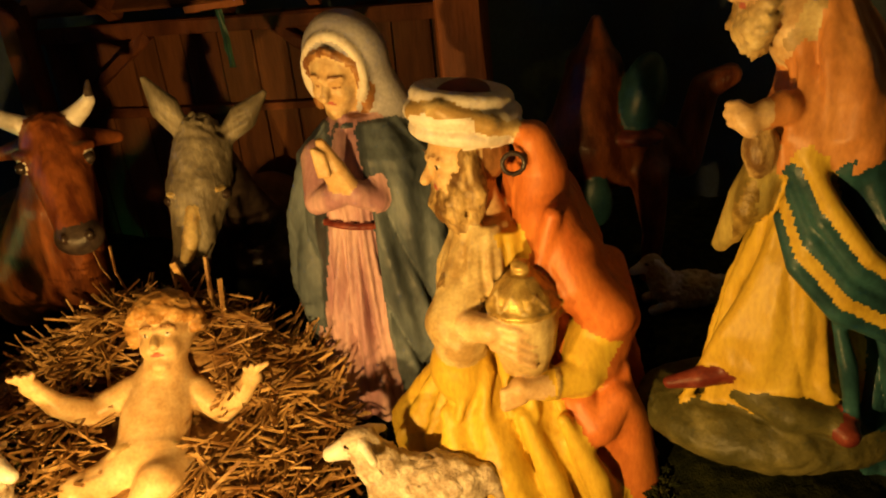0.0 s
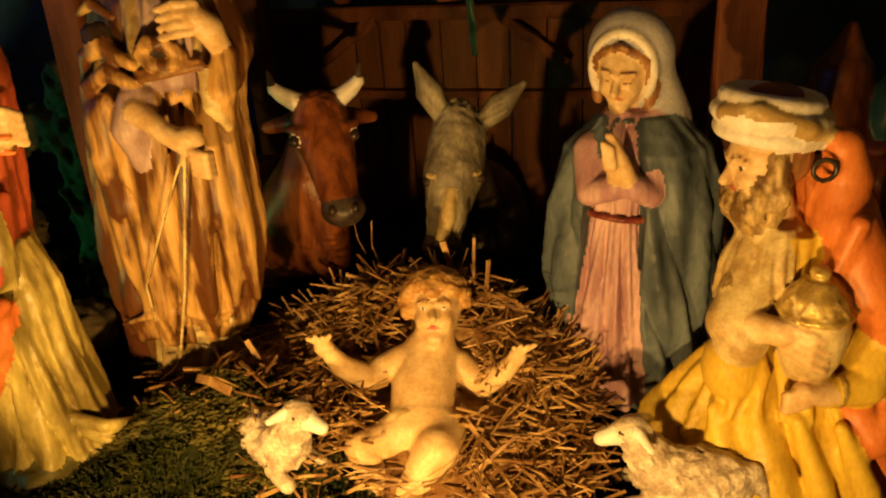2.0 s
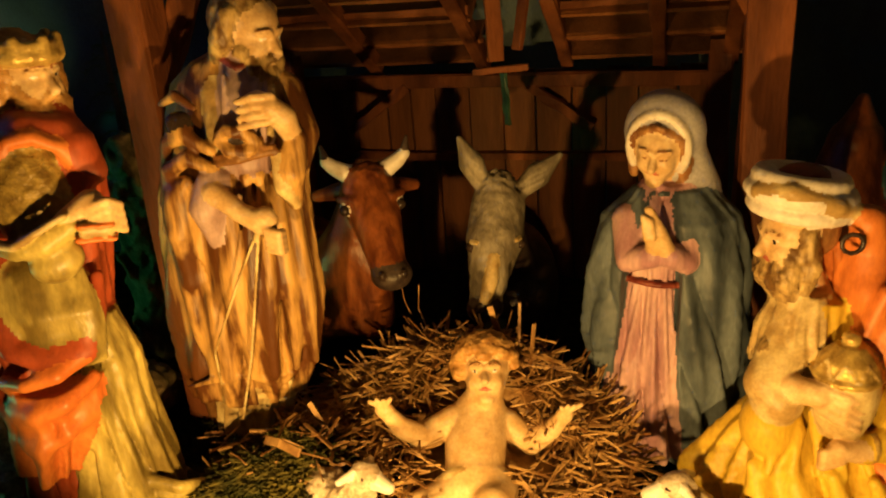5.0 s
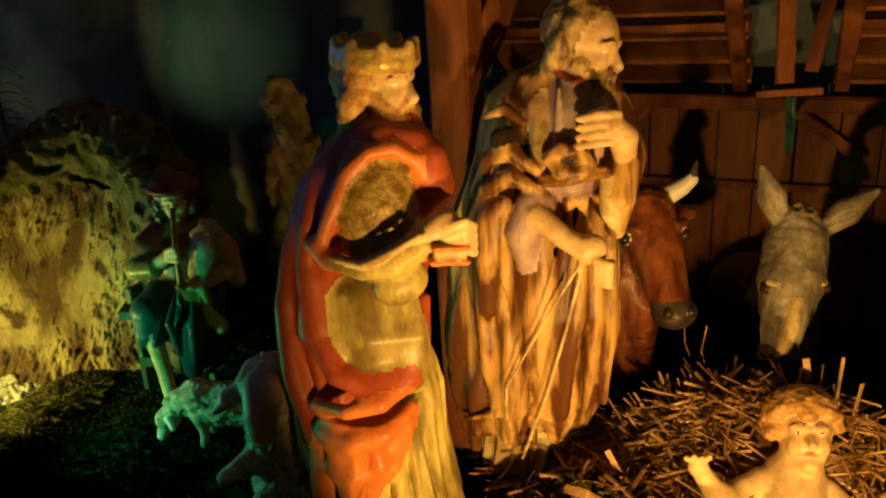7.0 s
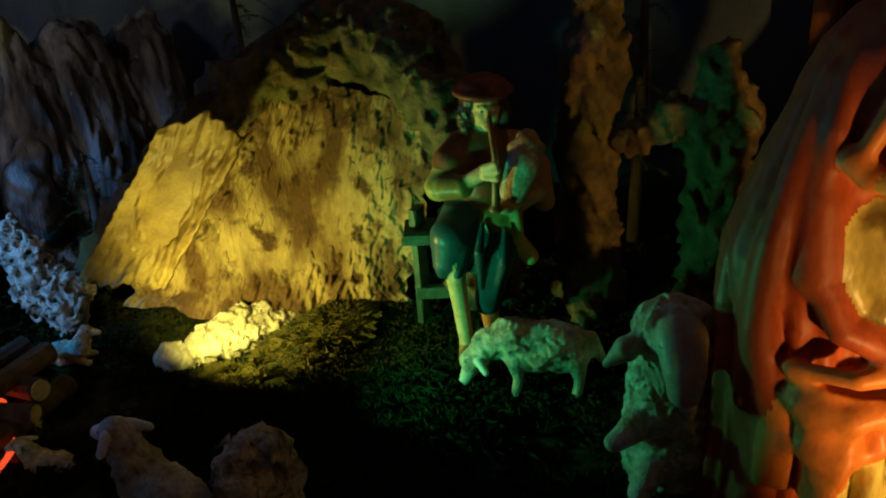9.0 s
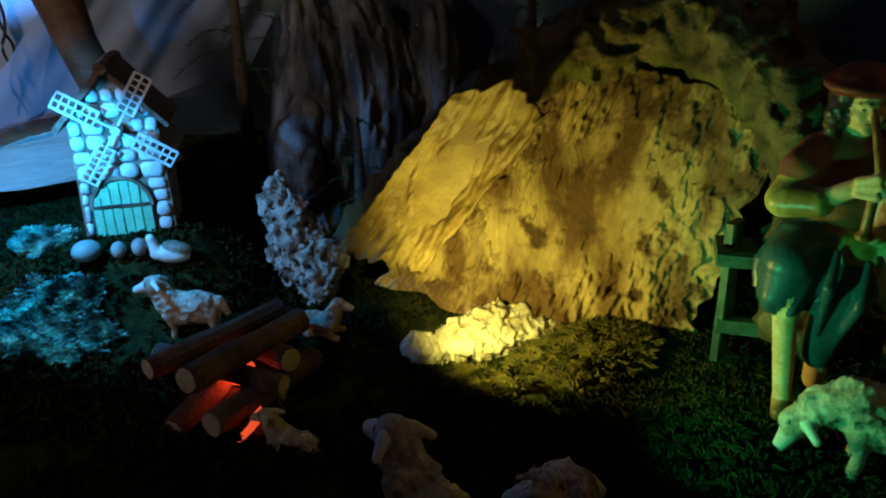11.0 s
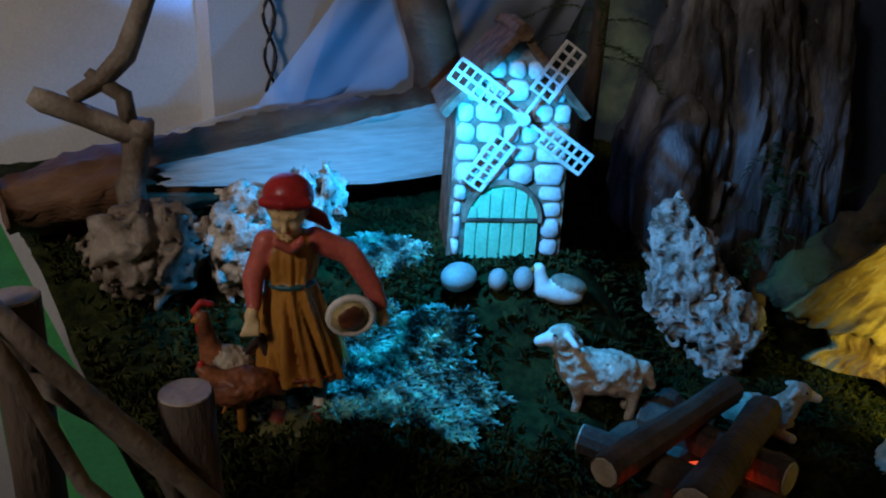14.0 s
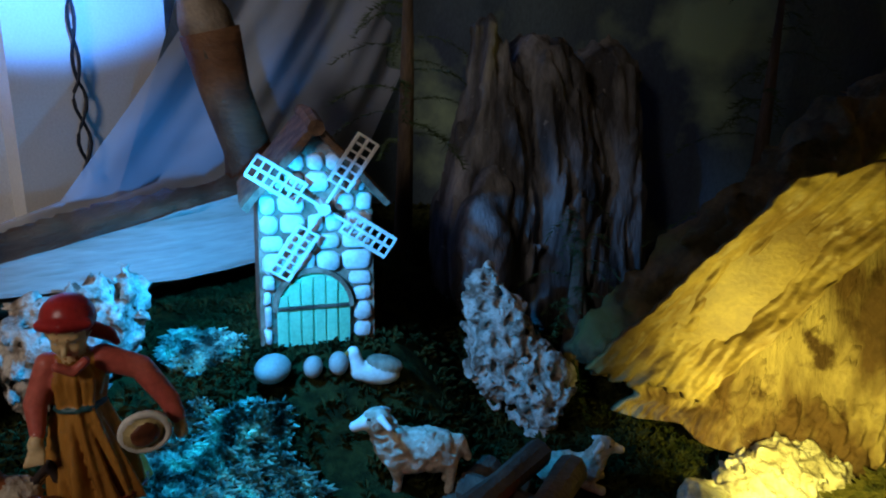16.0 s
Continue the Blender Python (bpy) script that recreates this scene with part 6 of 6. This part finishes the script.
    c.tube([(-.016, 0, .238), (-.026, 0, .247), (-.03, 0, .25)], [.010, .007, .005], HEN, .005)
    c.ell((-.03, 0, .256), (.004, .002, .003), SCARLET, k=.001)
    c.tube([(.02, 0, .232), (.034, 0, .222)], [.010, .003], HEN, .005)
    c.tube([(.0, 0, .222), (.0, 0, .19)], .004, AMBER, .002)
    statue("hen_statue", c, (-2.095, .135, -.012), 68, "small brown painted hen pecking", "statue")
    c = Clay(.0019, .005)
    c.ell((0, 0, .012), (.028, .016, .013), WHITE, (0, 12, 0), .004)
    c.tube([(-.02, 0, .016), (-.024, 0, .034), (-.026, 0, .04)], [.010, .007, .007], WHITE, .004)
    c.ell((.01, 0, .022), (.022, .013, .010), GREYHIDE, (0, 18, 0), .003)
    c.tube([(-.03, 0, .04), (-.038, 0, .037)], [.004, .002], AMBER, .001)
    statue("duck_statue", c, (-2.098, .508, .207), 60, "small white and grey painted duck", "statue")


girl()


# ---- logs, branch, trunk, fence ----
def timber():
    V, Fc = [], []
    rg = np.random.RandomState(5)
    n, m = 60, 20
    a, b = np.array((-2.47, .02, .285)), np.array((-2.40, .63, .34))
    for i in range(n):
        t = i / (n - 1)
        c = a + (b - a) * t
        for q in range(m):
            th = 2 * math.pi * q / m
            r = (.044 + .02 * t) * (1 + .12 * math.sin(3 * th + 6 * t) + .08 * math.sin(7 * th - 9 * t)) * (.75 + .25 * min(1, t * 8))
            p = c + np.array((math.cos(th) * r, 0, math.sin(th) * r * (.85 + .2 * t)))
            p += rg.normal(0, .002, 3)
            V.append(p)
    for i in range(n - 1):
        for q in range(m):
            Fc.append((i * m + q, i * m + (q + 1) % m, (i + 1) * m + (q + 1) % m, (i + 1) * m + q))
    Fc += [tuple(range(m)), tuple(range((n - 1) * m + m - 1, (n - 1) * m - 1, -1))]
    root = tagged(raw("fallen_log", np.array(V), Fc, TIMBER, smooth=True), "old brown log with a pale split face behind the mill", "log")
    s = sheet("split_face", [(-2.375, .17, .313), (-2.312, .40, .303), (-2.292, .64, .30)], [(-2.40, .17, .33), (-2.352, .40, .37), (-2.33, .64, .41)], SPLIT, root, 120, 40, .004, 12, 6, "pale split wood in cyan light", (.85, -.35, .4), 0.0, .4, .004)
    root = tagged(new("bent_branch"), "crooked grey driftwood branch on the log", "branch")
    F = lambda u, z, v=0.0: (-2.40 + u * .213 - v * .977, .12 + u * .977 + v * .213, z)
    part("stem", limb_bm([F(.02, .26), F(.018, .31), F(.03, .36), F(.035, .385)], [.016, .015, .017, .015], 10, .1, 1), DRIFT, root, smooth=True)
    part("limb", limb_bm([F(.045, .37), F(.02, .372), F(-.02, .392), F(-.055, .408), F(-.066, .415)], [.018, .013, .012, .012, .009], 10, .1, 2), DRIFT, root, smooth=True)
    part("limb", limb_bm([F(.022, .385), F(.02, .41), F(.0, .425), F(-.012, .436)], [.010, .009, .008, .005], 8, .12, 3), DRIFT, root, smooth=True)
    part("limb", limb_bm([F(-.03, .41), F(.0, .427), F(.026, .452), F(.042, .49), F(.058, .53), F(.075, .60)], [.008, .010, .011, .010, .010, .008], 10, .1, 4), DRIFT, root, smooth=True)
    root = tagged(new("tree_trunk"), "broken brown tree trunk standing behind the mill", "trunk")
    part("trunk", limb_bm([(-2.42, .57, .30), (-2.43, .565, .42), (-2.44, .545, .50), (-2.45, .53, .58)], [.04, .033, .034, .038], 14, .08, 1), TIMBER, root, smooth=True)
    part("broken_top", limb_bm([(-2.449, .535, .55), (-2.452, .525, .60), (-2.455, .50, .66)], [.036, .033, .008], 14, .12, 2), DRIFT, root, "pale broken wood", True)
    # fence in the foreground
    root = tagged(new("stick_fence"), "rustic fence of stumps and grey sticks at the table edge", "fence")
    G = lambda u, z, v=0.0: (-1.94 + u * .262 - v * .965, .05 + u * .965 + v * .262, z)
    post = part("post", limb_bm([G(-.002, .16), G(-.003, .25), G(-.005, .325)], [.0165, .016, .0158], 16, .04, 1), LOGBARK, root, smooth=True)
    part("cut_end", limb_bm([G(-.005, .325), G(-.005, .3262)], [.0152, .0148], 16, .02, 1), LOGEND, post, "pale sawn end")
    post = part("post", limb_bm([G(-.088, .16), G(-.085, .30), G(-.083, .395)], [.014, .013, .013], 16, .04, 2), LOGBARK, root, smooth=True)
    part("cut_end", limb_bm([G(-.083, .395), G(-.083, .3962)], [.0125, .012], 16, .02, 1), LOGEND, post, "pale sawn end")
    part("stick", limb_bm([G(-.10, .415, -.02), G(-.06, .352, -.02), G(-.028, .306, -.02), G(.0, .266, -.02), G(.03, .224, -.02)], [.006, .0065, .0065, .006, .006], 8, .08, 3), DRIFT, root, smooth=True)
    part("stick", limb_bm([G(-.095, .395, -.025), G(-.081, .36, -.025), G(-.061, .293, -.025), G(-.025, .238, -.025), G(0, .2, -.025)], [.004, .0045, .0045, .004, .004], 8, .1, 4), DRIFT, root, smooth=True)
    part("stick", limb_bm([G(-.1, .37, -.01), G(-.05, .325, -.01), G(-.02, .28, -.01), G(.0, .21, -.01)], [.005, .006, .006, .006], 8, .08, 5), DRIFT, root, smooth=True)


timber()


# ---- small firs, tulle, cable ----
def fir(place, tall, label, seed=0, spread=.16, low=.25):
    root = tagged(new("fir_tree"), label, "tree")
    rg = np.random.RandomState(seed)
    b = Vector(place)
    part("trunk", limb_bm([b, b + Vector((.005, 0, tall * .5)), b + Vector((0, .005, tall))], [.016, .011, .003], 9, .08, seed), LOGBARK, root, smooth=True)
    V, Fc, k = [], [], 0
    for i in range(26):
        t = low + (1 - low) * i / 26
        a = rg.uniform(0, 6.3)
        L = spread * (1.1 - t) * rg.uniform(.6, 1.1) + .03
        tip = np.array((math.cos(a) * L, math.sin(a) * L, -.35 * L + rg.normal(0, .01)))
        o = np.array(b) + (0, 0, tall * t)
        d = tip / np.linalg.norm(tip)
        s = np.cross(d, (0, 0, 1))
        s /= np.linalg.norm(s)
        for j in range(int(L / .0016)):
            f = (j + .5) * .0016 / L
            p = o + tip * f + np.array((0, 0, .02 * math.sin(3 * f)))
            w = rg.normal(size=3) * .45
            n = (d * .6 + s * rg.choice((-1, 1)) + w)
            n /= np.linalg.norm(n)
            q = np.cross(n, d)
            q /= np.linalg.norm(q) + 1e-9
            e = p + n * rg.uniform(.008, .017)
            V += [p - q * .0009, p + q * .0009, e]
            Fc.append((k, k + 1, k + 2))
            k += 3
    tagged(raw("foliage", np.array(V), Fc, NEEDLE, root), kind="stuff")


fir((-2.36, .80, .2), .62, "small fir tree with drooping twigs beside the mill", 1, .2, .35)
fir((-2.05, .83, .12), .26, "low dark fir sprig beside the tufa rock", 2, .1, .05)
for label, tubes in (("tall mossy bark stump behind the bagpiper", [([(-1.25, 1.20, .05), (-1.255, 1.21, .2), (-1.26, 1.205, .36), (-1.25, 1.22, .52), (-1.26, 1.22, .62)], [.07, .05, .045, .05, .03]), ([(-1.24, 1.17, .12), (-1.22, 1.10, .1), (-1.20, 1.05, .06)], [.035, .022, .012])]),
                     ("broken mossy bark stump with hollow foot", [([(-1.05, 1.22, .05), (-1.06, 1.22, .25), (-1.05, 1.23, .42), (-1.06, 1.22, .5)], [.05, .04, .055, .03]), ([(-1.06, 1.22, .4), (-1.12, 1.2, .42), (-1.2, 1.2, .38)], [.04, .035, .02])])):
    c = Clay(.006, .02)
    for pts, rad in tubes:
        c.tube(pts, rad, OUTER, rag=.012, rs=50)
    tagged(new("bark_stump", c.mesh("bark_stump")), label, "stump", "bark stumps")

fir((-1.25, 1.45, .08), .62, "dark fir tree behind the bagpiper", 3, .2, .2)
fir((-1.95, 1.15, .15), .55, "dark fir tree behind the bark cave", 4, .18, .2)

s, t = np.meshgrid(np.linspace(0, 1, 60), np.linspace(0, 1, 40), indexing="ij")
edge_y = np.interp(t, (0, .18, .4, .62, 1), (.20, .36, .48, .60, .86))
edge_z = np.interp(t, (0, .18, .4, .62, 1), (.325, .352, .47, .60, .98))
P = np.stack([-2.55 - .12 * t - .02 * s, edge_y + s * (.60 - .1 * t), edge_z + .03 * s * (1 - t)], -1)
P[..., 0] += .016 * np.sin(17 * s + 2.4 * t) * (.35 + .65 * t) + .008 * np.sin(41 * s - 3 * t) * t
P[..., 2] += .006 * np.sin(23 * s + 2 * t) * (1 - t)
i = np.arange(2400).reshape(60, 40)
tagged(raw("tulle_veil", P.reshape(-1, 3), np.stack([i[:-1, :-1], i[1:, :-1], i[1:, 1:], i[:-1, 1:]], -1).reshape(-1, 4), TULLE, smooth=True), "sheer bluish tulle veil draped over the log", "veil")

root = tagged(new("cable"), "thin black twisted cable hanging down the pier", "cable")
for ph in (0, math.pi):
    pts = [(-3.03 + .004 * math.cos(40 * z + ph), .585 + .006 * math.sin(40 * z + ph) * (1 if z > .45 else 2), z) for z in np.linspace(.28, 1.6, 80)]
    part("wire", limb_bm(pts, [.0035] * len(pts), 6, .02, 1), BLACK, root, smooth=True)
